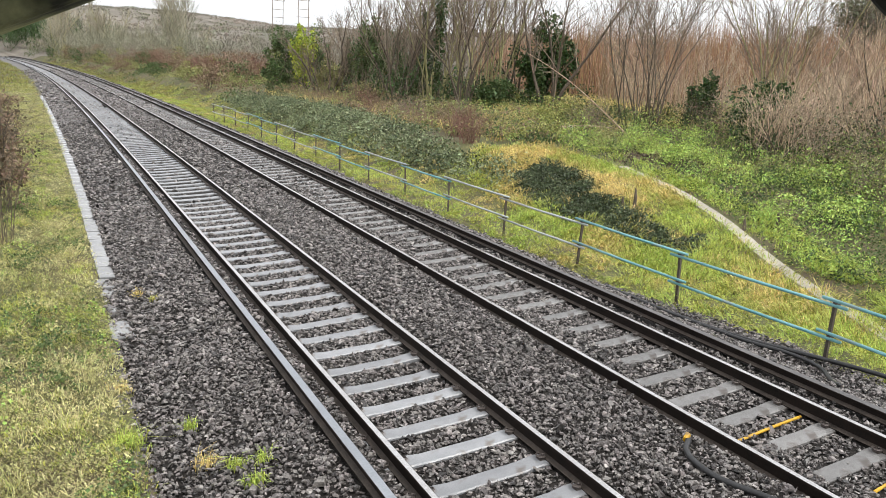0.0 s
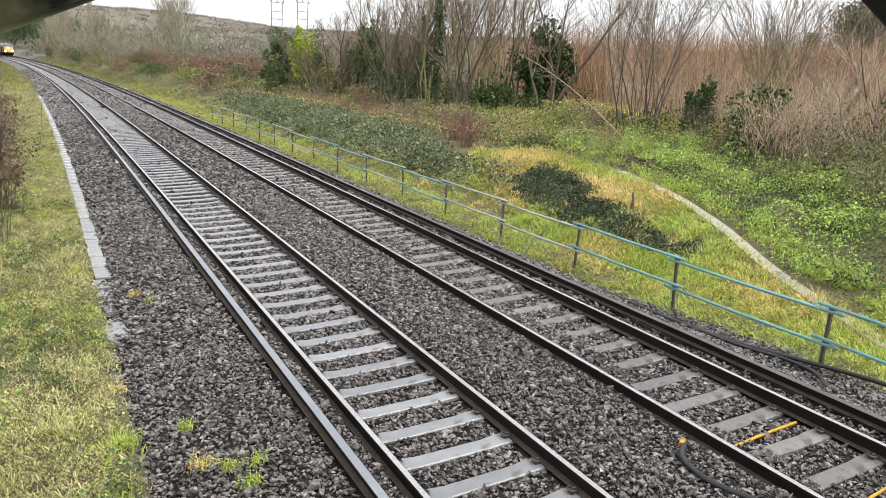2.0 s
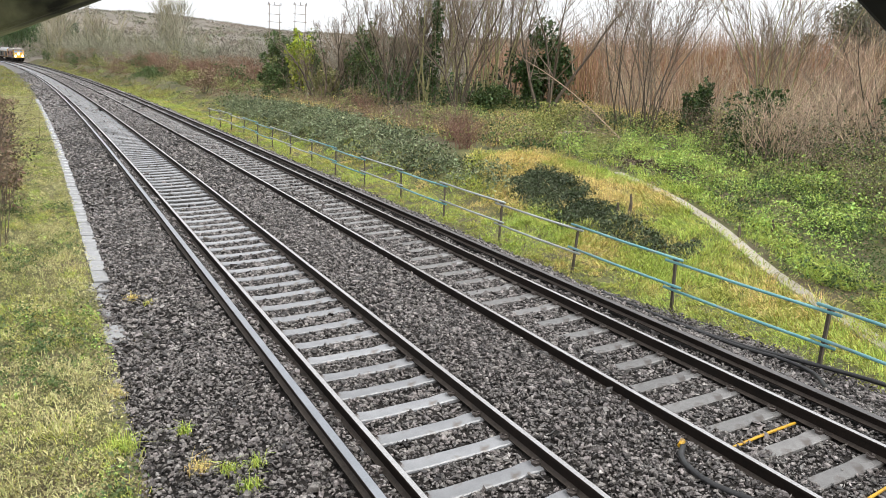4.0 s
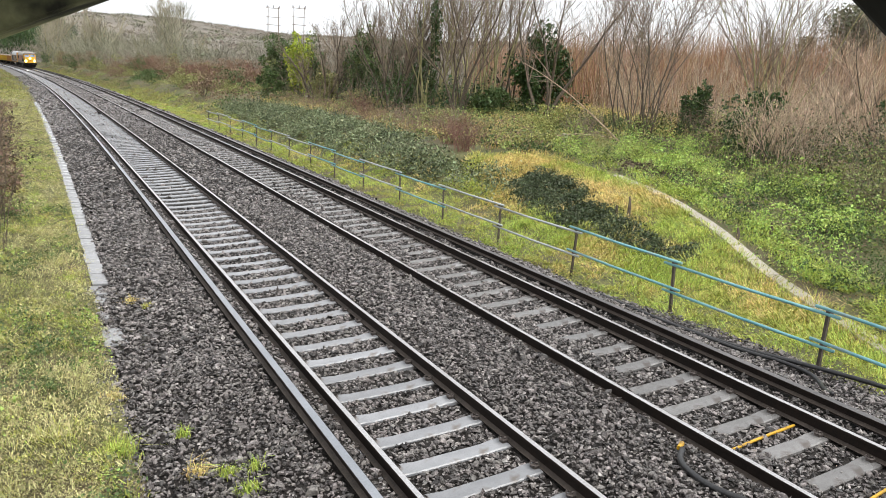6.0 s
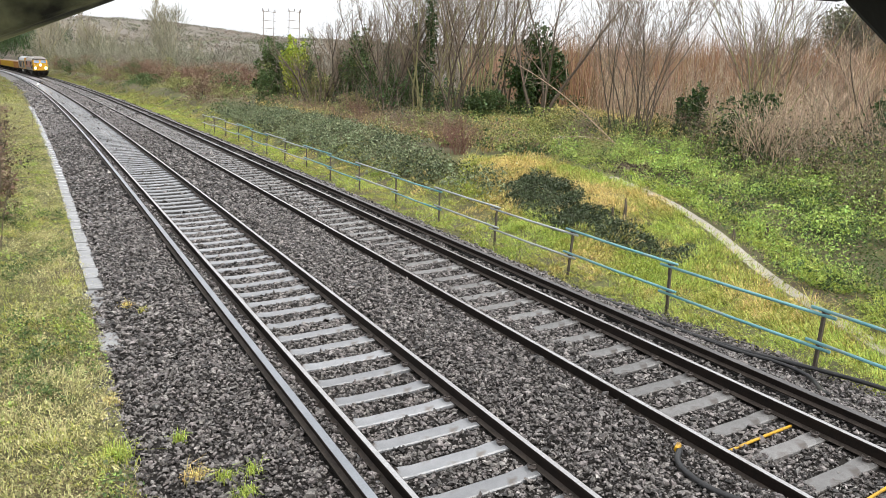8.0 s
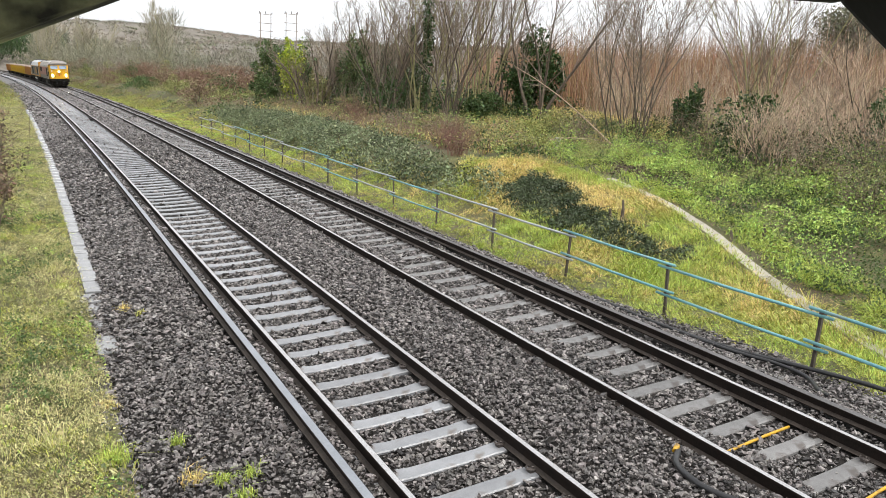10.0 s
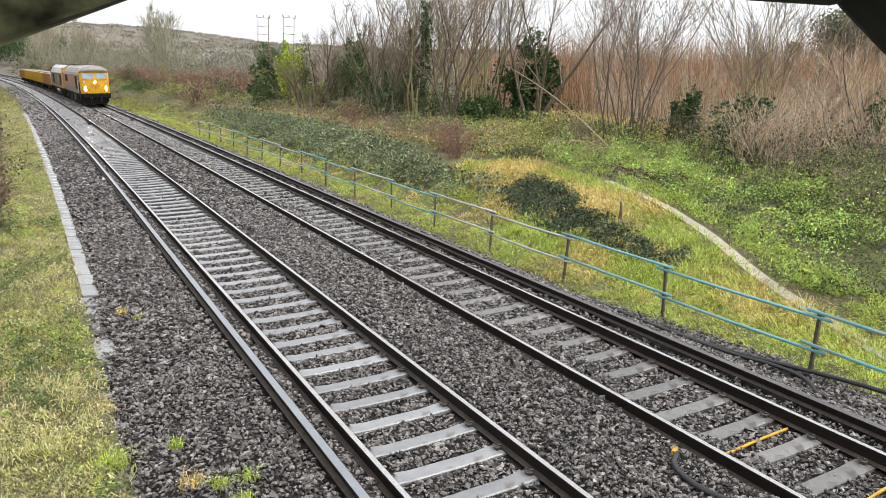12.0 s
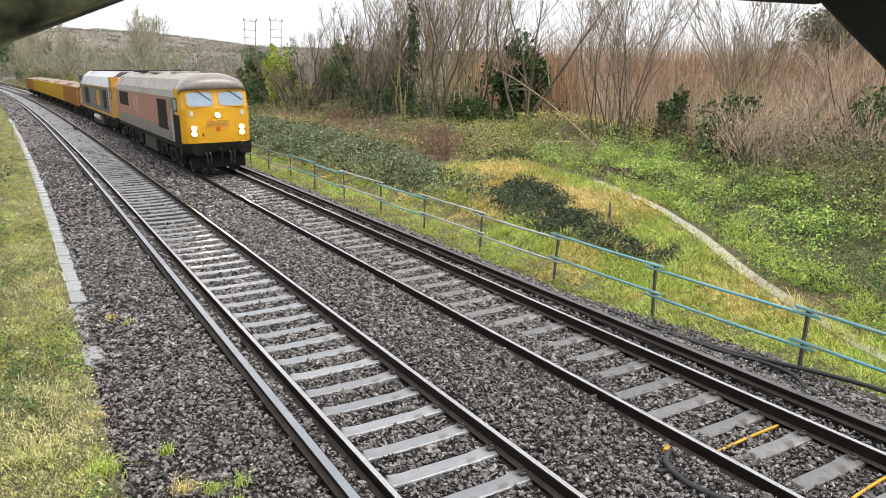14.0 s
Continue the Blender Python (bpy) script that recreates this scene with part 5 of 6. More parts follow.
for i, (x, y, rx, h, mat, lab) in enumerate(((15.8, 84, 2.6, 2.4, M_BROWNLEAF, "russet-brown dead bramble thicket"), (19.5, 92, 3.0, 3.2, M_BROWNLEAF, "russet-brown dead bramble thicket"), (17.5, 104, 2.6, 2.6, M_BROWNLEAF, "russet-brown dead bramble thicket"),
                                          (16.0, 121, 2.4, 2.6, M_BROWNLEAF, "dark red-brown dogwood bush"), (15.5, 150, 2.8, 3.2, M_BROWNLEAF, "dark red-brown dogwood bush"), (11.2, 168, 2.4, 3.4, M_OLIVE, "grey-green willow bush by the line"),
                                          (20, 118, 2.0, 2.4, M_LIME, "bright green leafy lineside shrub"), (13.0, 78, 1.6, 1.4, M_OLIVE, "olive bramble shrub beside the line"), (12.5, 90, 2.0, 1.5, M_OLIVE, "olive bramble shrub beside the line"),
                                          (9.5, 140, 2.5, 1.6, M_OLIVE, "olive bramble shrub beside the line"), (8.0, 190, 3.5, 4.5, M_BROWNLEAF, "brown thicket beside the line"), (24, 84, 2.5, 3.5, M_BROWNLEAF, "russet-brown dead bramble thicket"),
                                          (-4.92, 21, 0.75, 3.0, M_BROWNLEAF, "dark leafy bramble arching over the near verge"), (-5.35, 29, 0.9, 2.6, M_BROWNLEAF, "dark leafy bramble arching over the near verge"), (-5.6, 31, 0.8, 1.5, M_BROWNLEAF, "dark bramble overhanging the near verge"), (-5.7, 37, 1.1, 2.0, M_BROWNLEAF, "dark bramble overhanging the near verge"), (-6.0, 48, 1.3, 2.0, M_BROWNLEAF, "dark bramble overhanging the near verge"))):
    bush("bush", lab, x, y, rx, rx, h, 2600, 0.16 if y > 70 else 0.09, mat, 260 + i, "bushes along the line", "shrub", 10, 0.6, 0.2)


# ---- far woods ----
def far_woods(name, xy, h, wide, mat, g, label, sprays=46, thick=0.016):
    """Distant bare trees: each a fan of slender sprays on a short trunk."""
    n = len(xy)
    H = h * np.exp(g.normal(0, 0.22, n))
    b = np.column_stack([xy, ground_z(xy[:, 0], xy[:, 1])])
    a = g.uniform(0, 6.28, (n, sprays))
    t = g.random((n, sprays)) ** 0.7
    out = wide * np.sin(t * 2.6) * g.uniform(0.3, 1.0, (n, sprays))
    root = b[:, None] + np.stack([0.75 * out * np.cos(a), 0.75 * out * np.sin(a), H[:, None] * (0.05 + 0.75 * t)], -1)
    tip = root + np.stack([np.cos(a), np.sin(a), 0 * a], -1) * (0.3 * out)[..., None] + g.normal(0, 0.05, (n, sprays, 3)) * H[:, None, None]
    tip[..., 2] += H[:, None] * g.uniform(0.04, 0.15, (n, sprays))
    s = np.stack([np.sin(a * 3), np.cos(a * 3), 0 * a], -1) * (H[:, None, None] * thick)
    mid = (root + tip) / 2
    v = np.stack([root, mid + s, tip, mid - s], 2)
    f = np.array([(0, 1, 2), (0, 2, 3)])[None] + 4 * np.arange(n * sprays)[:, None, None]
    return tagged(soup(name, v.reshape(-1, 3), f.reshape(-1, 3), mat), label, "woodland", kind="stuff")


p = np.column_stack([G.uniform(-160, 560, 3200), 240 + 560 * G.random(3200) ** 1.2])
p = p[(np.abs(p[:, 0] - bend(p[:, 1])) > 14)]
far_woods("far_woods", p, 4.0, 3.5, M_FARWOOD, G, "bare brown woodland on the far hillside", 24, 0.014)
c = np.column_stack([G.uniform(-200, 640, 3800), 300 + 520 * G.random(3800)])
c = c[np.abs(c[:, 0] - bend(c[:, 1])) > 16]
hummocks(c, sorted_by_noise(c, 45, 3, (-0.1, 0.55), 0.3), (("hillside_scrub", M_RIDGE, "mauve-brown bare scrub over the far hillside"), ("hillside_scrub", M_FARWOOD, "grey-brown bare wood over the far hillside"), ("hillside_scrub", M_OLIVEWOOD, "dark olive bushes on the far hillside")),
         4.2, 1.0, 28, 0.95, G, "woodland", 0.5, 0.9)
y = 130 + 170 * G.random(330)
c = np.column_stack([bend(y) + 12 + 48 * G.random(330), y])
hummocks(c, sorted_by_noise(c, 16, 5, (-0.2, 0.5), 0.3), (("lineside_trees", M_OLIVEWOOD, "olive-grey tree crowns beside the bend"), ("lineside_trees", M_RIDGE, "mauve-brown bare crowns beside the bend"), ("lineside_trees", M_FARGREEN, "grey-green ivy-hung crowns beside the bend")),
         2.3, 3.6, 150, 0.28, G, "woodland", 0.2, 0.45)
p = np.column_stack([G.uniform(14, 120, 420), G.uniform(100, 240, 420)])
p = p[p[:, 0] > 16 + 0.06 * p[:, 1]]
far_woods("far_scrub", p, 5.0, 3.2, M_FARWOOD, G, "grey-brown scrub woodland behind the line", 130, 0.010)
p = np.column_stack([G.uniform(66, 92, 26), G.uniform(40, 54, 26)])
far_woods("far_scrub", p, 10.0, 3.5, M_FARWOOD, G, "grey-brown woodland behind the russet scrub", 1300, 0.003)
p = np.column_stack([G.uniform(-40, -9, 140), G.uniform(110, 330, 140)])
p = p[p[:, 0] < bend(p[:, 1]) - 9]
p = np.concatenate([p, np.column_stack([G.uniform(-30, 10, 60), G.uniform(300, 360, 60)])])
far_woods("dark_trees", p, 10, 4.0, M_IVYDARK, G, "dark ivy-laden trees beside the bend", 220, 0.012)
y = G.uniform(150, 310, 90)
p = np.column_stack([bend(y) + 11 + 34 * G.random(90), y])
far_woods("lineside_woods", p, 7.0, 4.5, M_OLIVEWOOD, G, "olive-grey bare woodland beside the bend", 560, 0.0032)
y = G.uniform(44, 68, 800)
p = np.column_stack([G.uniform(15, 29, 800), y])
stalks("understorey", p, 3.2, 0.014, M_TWIG, G, "dense brown understorey stems between the bare trees", "scrub", 0.3, 0.5)
# Ivy, kept dark also to fill the shaded gaps between trunks.
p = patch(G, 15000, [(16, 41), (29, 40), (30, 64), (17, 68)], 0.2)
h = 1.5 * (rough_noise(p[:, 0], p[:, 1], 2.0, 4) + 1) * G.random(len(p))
tagged(leaf_soup("ivy_understorey", np.column_stack([p, ground_z(p[:, 0], p[:, 1]) + h]), 0.15, M_IVYDARK, G, 0.4, 0.8), "dark ivy tangle filling in the shade under the bare trees", "ivy", kind="stuff")
e = patch(G, 26000, [(13, 23), (18, 27), (25, 27), (34, 20), (36, 50), (27, 66), (13, 70)])
grass("rough_grass", e, 0.34, 0.014, M_STRAW, G, "rough bleached grass on the bank top", 1.0, 0.2)
e = strip(5.7, 9.5, 80, 230, 9000, 1.2)
grass("rough_grass", e, 0.22, 0.03, M_DULLGRASS, G, "dull olive lineside grass further along", 1.0, 0.5)
e = strip(-14, -3.4, 80, 240, 12000, 1.2)
grass("rough_grass", e, 0.25, 0.03, M_DULLGRASS, G, "dull straw-green verge grass further along", 1.0, 0.5)
y = 58 + 190 * G.random(980) ** 1.1
c = np.column_stack([bend(y) + 8.3 + 17 * G.random(980), y])
hummocks(c, sorted_by_noise(c, 7, 2, (-0.5, -0.05, 0.5), 0.35), (("lineside_bramble", M_HERBDULL, "dull green bramble along the line"), ("lineside_bramble", M_OLIVE, "olive bramble along the line"), ("lineside_bramble", M_BROWNLEAF, "brown dead bramble along the line"),
         ("lineside_bramble", M_DEEP, "dark green bramble along the line")), 1.1, 0.9, 80, 0.11, G, "undergrowth", 0.35, 0.7)
y = 270 + 150 * G.random(240)
c = np.column_stack([bend(y) + 8 + 50 * G.random(240), y])
hummocks(c, sorted_by_noise(c, 16, 5, (-0.2, 0.4), 0.3), (("lineside_trees", M_OLIVEWOOD, "olive-grey tree crowns beyond the bend"), ("lineside_trees", M_DEEP, "dark ivy-hung tree crowns beyond the bend"), ("lineside_trees", M_RIDGE, "mauve-brown bare crowns beyond the bend")),
         2.6, 4.0, 130, 0.34, G, "woodland", 0.2, 0.5)
SH = [(23.5, 13.5, 4.2), (26.0, 14.8, 4.8), (22.8, 18.0, 3.6), (24.6, 19.6, 4.6), (28.5, 20.5, 5.5), (29.0, 16.5, 5.5), (27.0, 24.5, 6.0), (31.0, 24.0, 6.0), (24.0, 30.0, 5.0), (28.5, 29.5, 6.0)]
for i, (x, y, h) in enumerate(SH):
    bare_tree("bare_shrub", "bare pinkish-brown shrub with arching twigs", x, y, h, 6, 0.6, 0.03, 400 + i, M_TWIG, (M_TWIGPINK, M_TWIGPALE, M_TWIGPINK, M_TWIG)[i % 4], 8, 6, 0.5, "bare shrubs in the scrub", False, 0.0065)
bare_tree("tall_tree", "tall fan-shaped bare poplar", 31, 226, 21, 14, 0.35, 0.22, 301, M_BARK, M_POPLAR, 16, 9, 0.8, "tall distant trees", False, 0.045)
bare_tree("tall_tree", "tall rounded bare tree beside the bend", 13, 250, 19, 10, 0.5, 0.25, 302, M_BARK, M_POPLAR, 16, 9, 0.8, "tall distant trees", False, 0.05)
bare_tree("tall_tree", "tall rounded bare tree beside the bend", 4, 285, 20, 10, 0.5, 0.25, 303, M_BARK, M_POPLAR, 16, 9, 0.8, "tall distant trees", False, 0.05)


for i, (x, y, h, wide, lab) in enumerate(((21, 205, 11, 0.45, "olive-grey bare willow beside the line"), (16, 222, 13, 0.5, "olive-grey bare willow beside the line"), (27, 190, 9, 0.6, "pale brown bare willow behind the line"), (36, 205, 10, 0.5, "pale brown bare willow behind the line"),
                                      (9, 235, 14, 0.5, "tall olive bare tree beside the bend"), (2, 262, 15, 0.5, "tall olive bare tree beside the bend"), (44, 190, 8, 0.6, "pale brown bare willow behind the line"))):
    bare_tree("bare_willow", lab, x, y, h, 9, wide, 0.12, 320 + i, M_BARK, (M_OLIVEWOOD, M_POPLAR)[i % 2], 11, 8, 0.8, "willows towards the bend", False, 0.02)
for i, (x, y, r, h, lab) in enumerate(((12.7, 121, 2.4, 3.4, "dark red-brown dogwood thicket beside the line"), (14.6, 96, 2.2, 2.6, "red-brown bramble thicket beside the line"), (17.5, 86, 2.6, 3.0, "red-brown bramble thicket beside the line"), (14.0, 79, 1.6, 1.8, "red-brown bramble thicket beside the line"), (20.5, 80, 2.4, 3.0, "brown bramble thicket behind the line"),
                                     (19.0, 101, 2.6, 3.2, "brown bramble thicket behind the line"), (16.0, 108, 2.4, 2.8, "red-brown bramble thicket beside the line"), (12.0, 140, 2.4, 3.0, "dark red-brown dogwood thicket beside the line"), (23.5, 92, 2.8, 3.2, "brown bramble thicket behind the line"))):
    thicket("lineside_thicket", lab, x, y, r, h, 110, 0.022, M_TWIGRED if lab.startswith(("red", "dark")) else M_TWIG, 740 + i, "thickets along the line", M_BROWNLEAF, 500, 0.12)


def power_pole(x, y, h):
    t = empty("power_pole", "grey timber H-frame power pole with crossarms", "power pole", "power poles on the skyline", loc=(x, y, gz(x, y)))
    for dx in (-1.0, 1.0):
        part("pole", rod(bmesh.new(), (dx, 0, -0.5), (dx, 0, h), 0.09, 7, 0.06), M_TWIG, t)
    for dz in (0.3, 1.9, 3.3):
        part("crossarm", B(-1.35, 1.35, -0.05, 0.05, h - dz - 0.04, h - dz + 0.04, 0.01), M_TWIG, t)
    for dx in (-1.2, 0, 1.2):
        part("insulator", rod(bmesh.new(), (dx, 0, h - 0.2), (dx, 0, h + 0.25), 0.09, 7, 0.05), M_POT, t)


power_pole(36.6, 144.1, 12.8)
power_pole(41.1, 142.7, 13.2)


# ---- the train ----
M_YELLOW = material("loco_yellow", (0.62, 0.31, 0.006), (0.72, 0.38, 0.012), 0.4, 2, 30, 0.02, c3=(0.50, 0.26, 0.03), c3_scale=2.5, c3_at=0.68)
M_AMBER = material("loco_amber", (0.46, 0.24, 0.02), (0.58, 0.32, 0.03), 0.45, 3, 30, 0.02, c3=(0.26, 0.15, 0.04), c3_scale=3, c3_at=0.62)
M_LGREY = material("loco_grey", (0.15, 0.14, 0.12), (0.24, 0.225, 0.195), 0.5, 1.5, 20, 0.05, c3=(0.13, 0.115, 0.10), c3_scale=1.2, c3_at=0.6)
M_ROOFGREY = material("loco_roof", (0.28, 0.25, 0.215), (0.42, 0.385, 0.34), 0.45, 1.2, 20, 0.05, c3=(0.17, 0.155, 0.14), c3_scale=1.4, c3_at=0.6)
M_DOME = material("loco_dome", (0.21, 0.185, 0.165), (0.32, 0.285, 0.26), 0.16, 1.5, 20, 0.03)
M_RED = material("loco_faded_red", (0.33, 0.135, 0.105), (0.42, 0.20, 0.16), 0.5, 0.8, 15, 0.03, c3=(0.38, 0.25, 0.21), c3_scale=0.9, c3_at=0.62)
M_FADED = material("faded_lettering", (0.36, 0.24, 0.20), (0.46, 0.33, 0.28), 0.5, 3, 30, 0.03)
M_GRILLE = material("grille_black", (0.012, 0.011, 0.010), (0.035, 0.032, 0.03), 0.7, 6, 40, 0.3, spec=0.2)
# Grime colour taken down to near black for the shadow under the train.
M_UNDER = material("underframe_grime_shade", (0.005, 0.0045, 0.004), (0.020, 0.017, 0.014), 0.75, 4, 40, 0.3, spec=0.15)
M_TANK = material("tank_grey", (0.03, 0.028, 0.025), (0.09, 0.085, 0.078), 0.7, 3, 30, 0.2, spec=0.2)
# Rust darkened for the panels, painting the shade between ribs.
M_WAGSHADE = material("wagon_rust_shade", (0.10, 0.045, 0.018), (0.22, 0.105, 0.04), 0.8, 3, 40, 0.3)
M_WHEEL = material("wheel_steel", (0.06, 0.05, 0.045), (0.14, 0.12, 0.11), 0.45, 5, 40, 0.2, metal=0.5)
# Blue base colour paints in the reflected sky, on top of the gloss.
M_GLASS = material("windscreen", (0.20, 0.28, 0.36), (0.28, 0.37, 0.46), 0.12, 2, 10, 0.0, spec=1.0, coat=0.8)
M_SEAL = material("rubber_seal", (0.03, 0.028, 0.026), (0.06, 0.055, 0.05), 0.6, 8, 40, 0.05)
M_WHITE = material("faded_white", (0.52, 0.50, 0.46), (0.66, 0.64, 0.60), 0.5, 3, 30, 0.05)
M_PANELRED = material("lamp_red", (0.55, 0.06, 0.02), (0.66, 0.10, 0.03), 0.4, 4, 30, 0.02)
M_LAMP = glow("headlamp_lens", (1.0, 0.95, 0.84), 140.0)
M_LAMPHOT = glow("headlamp_main", (1.0, 0.95, 0.86), 320.0)
M_NAVY = material("loco_navy", (0.03, 0.036, 0.055), (0.07, 0.08, 0.11), 0.4, 1.5, 20, 0.03, c3=(0.13, 0.13, 0.14), c3_scale=0.8, c3_at=0.58)
M_GOLD = material("loco_gold", (0.42, 0.20, 0.025), (0.54, 0.28, 0.05), 0.45, 2, 20, 0.03)
M_PALEROOF = material("loco_pale_roof", (0.46, 0.47, 0.49), (0.60, 0.61, 0.62), 0.4, 1.5, 20, 0.03, c3=(0.26, 0.27, 0.30), c3_scale=0.7, c3_at=0.58)
M_WAGYEL = material("wagon_yellow", (0.40, 0.24, 0.02), (0.56, 0.36, 0.03), 0.55, 1.2, 15, 0.1, c3=(0.24, 0.12, 0.05), c3_scale=0.9, c3_at=0.6)
M_WAGRUST = material("wagon_rust", (0.28, 0.12, 0.035), (0.44, 0.22, 0.06), 0.65, 1.2, 15, 0.1, c3=(0.14, 0.07, 0.04), c3_scale=0.9, c3_at=0.58)
M_LOAD = material("wagon_load", (0.20, 0.14, 0.11), (0.42, 0.33, 0.27), 0.9, 2, 15, 0.5, dist=0.05)


def wheelset(parent, y, r):
    bm = bmesh.new()
    rod(bm, (-0.9, 0, 0), (0.9, 0, 0), 0.085, 8)
    for s in (-1, 1):
        rod(bm, (s * 0.685, 0, 0), (s * 0.82, 0, 0), r, 28)
        rod(bm, (s * 0.675, 0, 0), (s * 0.70, 0, 0), r + 0.028, 28)
        rod(bm, (s * 0.82, 0, 0), (s * 0.86, 0, 0), r * 0.45, 12)
        for a in range(4):
            box(bm, s * 0.825 - 0.012, s * 0.825 + 0.012, -0.03, 0.03, r * 0.45, r * 0.85, 0, Matrix.Rotation(a * math.pi / 2, 4, "X"))
    o = part("wheelset", bm, M_WHEEL, parent)
    o.location = (0, y, r)
    return o


def bogie(parent, yc, axles, r, wheels):
    bm = bmesh.new()
    half = max(axles) + 0.75
    for s in (-1, 1):
        box(bm, s * 1.08 - 0.07, s * 1.08 + 0.07, -half, half, 0.62, 0.86, 0.03)
        for a in axles:
            box(bm, s * 1.12 - 0.11, s * 1.12 + 0.11, a - 0.17, a + 0.17, 0.36, 0.72, 0.03)
            for d in (-0.32, 0.32):
                rod(bm, (s * 1.12, a + d, 0.42), (s * 1.12, a + d, 0.66), 0.085, 10)
        for a, b in zip(axles, axles[1:]):
            m = (a + b) / 2
            box(bm, s * 1.16 - 0.05, s * 1.16 + 0.05, m - 0.25, m + 0.25, 0.5, 0.95, 0.02)
            rod(bm, (s * 1.2, m - 0.5, 0.55), (s * 1.2, m + 0.5, 0.75), 0.03, 6)
    box(bm, -1.0, 1.0, -0.4, 0.4, 0.6, 0.85, 0.02)
    o = part("bogie", bm, M_UNDER, parent, "grimy bogie frame, blackened for underbody shade")
    o.location = (0, yc, 0)
    for a in axles:
        wheels.append(wheelset(parent, yc + a, r))


def side_profile(half, z0, cant, top, shoulder):
    pts = [(-half + 0.02, z0), (-half, z0 + 0.3), (-half, cant), (-half + 0.12, cant + 0.22), (-shoulder, (cant + top) / 2 + 0.22), (-shoulder * 0.45, top - 0.02), (0, top)]
    return pts + [(-x, z) for x, z in pts[-2::-1]]


def add_lamp(parent, x, z, y, r, mat, hot=False):
    bm = bmesh.new()
    rod(bm, (x, y + 0.06, z), (x, y - 0.03, z), r + 0.03, 16)
    h = part("lamp_housing", bm, M_SEAL, parent, "dark lamp housing")
    part("lamp_lens", rod(bmesh.new(), (x, y - 0.025, z), (x, y - 0.045, z), r, 16), mat, h, "lit headlamp lens")


def buffers(parent, y, s):
    for x in (-0.87, 0.87):
        bm = bmesh.new()
        rod(bm, (x, y - s * 0.0, 1.05), (x, y + s * 0.42, 1.05), 0.11, 12)
        rod(bm, (x, y + s * 0.40, 1.05), (x, y + s * 0.47, 1.05), 0.24, 16)
        part("buffer", bm, M_UNDER, parent, "near-black round buffer")


def front_loco():
    lo = empty("diesel_locomotive", "diesel locomotive with yellow nose, lit headlamps and faded red-grey sides", "locomotive", "the train")
    wheels = []
    prof = side_profile(1.33, 1.18, 2.95, 3.86, 0.98)
    part("body", loft(bmesh.new(), [[(x, y, z) for x, z in prof] for y in (-7.9, 8.95)]), M_LGREY, lo, "weathered grey body")
    roof = [(x * 1.004, z + 0.012) for x, z in prof if z > 2.97]
    bm = bmesh.new()
    for a, b in ((-7.85, -5.2), (-5.15, -1.6), (-1.55, 2.4), (2.45, 5.6), (5.65, 8.9)):
        lower = [(x * 0.97, z - 0.05) for x, z in roof][::-1]
        loft(bm, [[(x, y, z) for x, z in roof + lower] for y in (a, b)])
    part("roof_panel", bm, M_ROOFGREY, lo, "pale weathered roof panels")
    for y0, y1, w in ((-4.6, -3.4, 0.5), (-0.6, 1.4, 0.62), (3.0, 4.6, 0.62), (6.2, 7.6, 0.45)):
        bm = B(-w, w, y0, y1, 3.84, 3.93, 0.03)
        hatch = part("roof_hatch", bm, M_GRILLE if y0 > 2 else M_ROOFGREY, lo, "dark roof fan grille" if y0 > 2 else "roof hatch")
        bm = bmesh.new()
        for i in range(8):
            yy = y0 + 0.1 + i * (y1 - y0 - 0.2) / 7
            box(bm, -w + 0.05, w - 0.05, yy - 0.02, yy + 0.02, 3.93, 3.95)
        part("slats", bm, M_GRILLE, hatch)
    for s in (-1, 1):
        def side(name, y0, y1, z0, z1, mat, label="", t=0.012, parent=lo):
            xs = sorted((s * 1.32, s * (1.332 + t)))
            return part(name, B(xs[0], xs[1], y0, y1, z0, z1), mat, parent, label)
        side("side_panel", -6.9, 8.6, 1.72, 2.93, M_RED, "sun-faded red side panel")
        for y0, y1, z0, z1 in ((-6.35, -4.3, 1.6, 2.82), (4.2, 7.4, 2.15, 2.86)):
            gr = side("side_grille", y0, y1, z0, z1, M_GRILLE, "dark air intake grille", 0.02)
            bm = bmesh.new()
            n = int((z1 - z0) / 0.09)
            for i in range(n):
                z = z0 + (i + 0.5) * (z1 - z0) / n
                box(bm, *sorted((s * 1.35, s * 1.365)), y0 + 0.04, y1 - 0.04, z - 0.02, z + 0.015)
            part("louvre", bm, M_UNDER, gr)
        side("lettering_bar", 0.95, 1.6, 1.95, 2.75, M_FADED, "faded unreadable pale lettering", 0.018)
        side("lettering_bar", 1.9, 2.5, 2.05, 2.65, M_FADED, "faded unreadable pale lettering", 0.018)
        side("cab_door", -7.55, -6.95, 1.2, 2.92, M_LGREY, "grey cab door", 0.016)
        part("handrail", rod(bmesh.new(), (s * 1.39, -7.62, 1.25), (s * 1.39, -7.62, 2.5), 0.03, 8), M_WHITE, lo, "white vertical handrail")
        side("cab_side", -8.6, -7.66, 1.16, 2.30, M_UNDER, "near-black lower cab side", 0.01)
        w = side("cab_side_window", -8.45, -7.85, 2.42, 2.95, M_SEAL, "dark side window", 0.02)
        side("pane", -8.38, -7.92, 2.48, 2.89, M_GLASS, "", 0.026, w)
        part("step", B(*sorted((s * 1.1, s * 1.4)), -7.5, -7.0, 0.45, 0.5, 0.01), M_UNDER, lo)
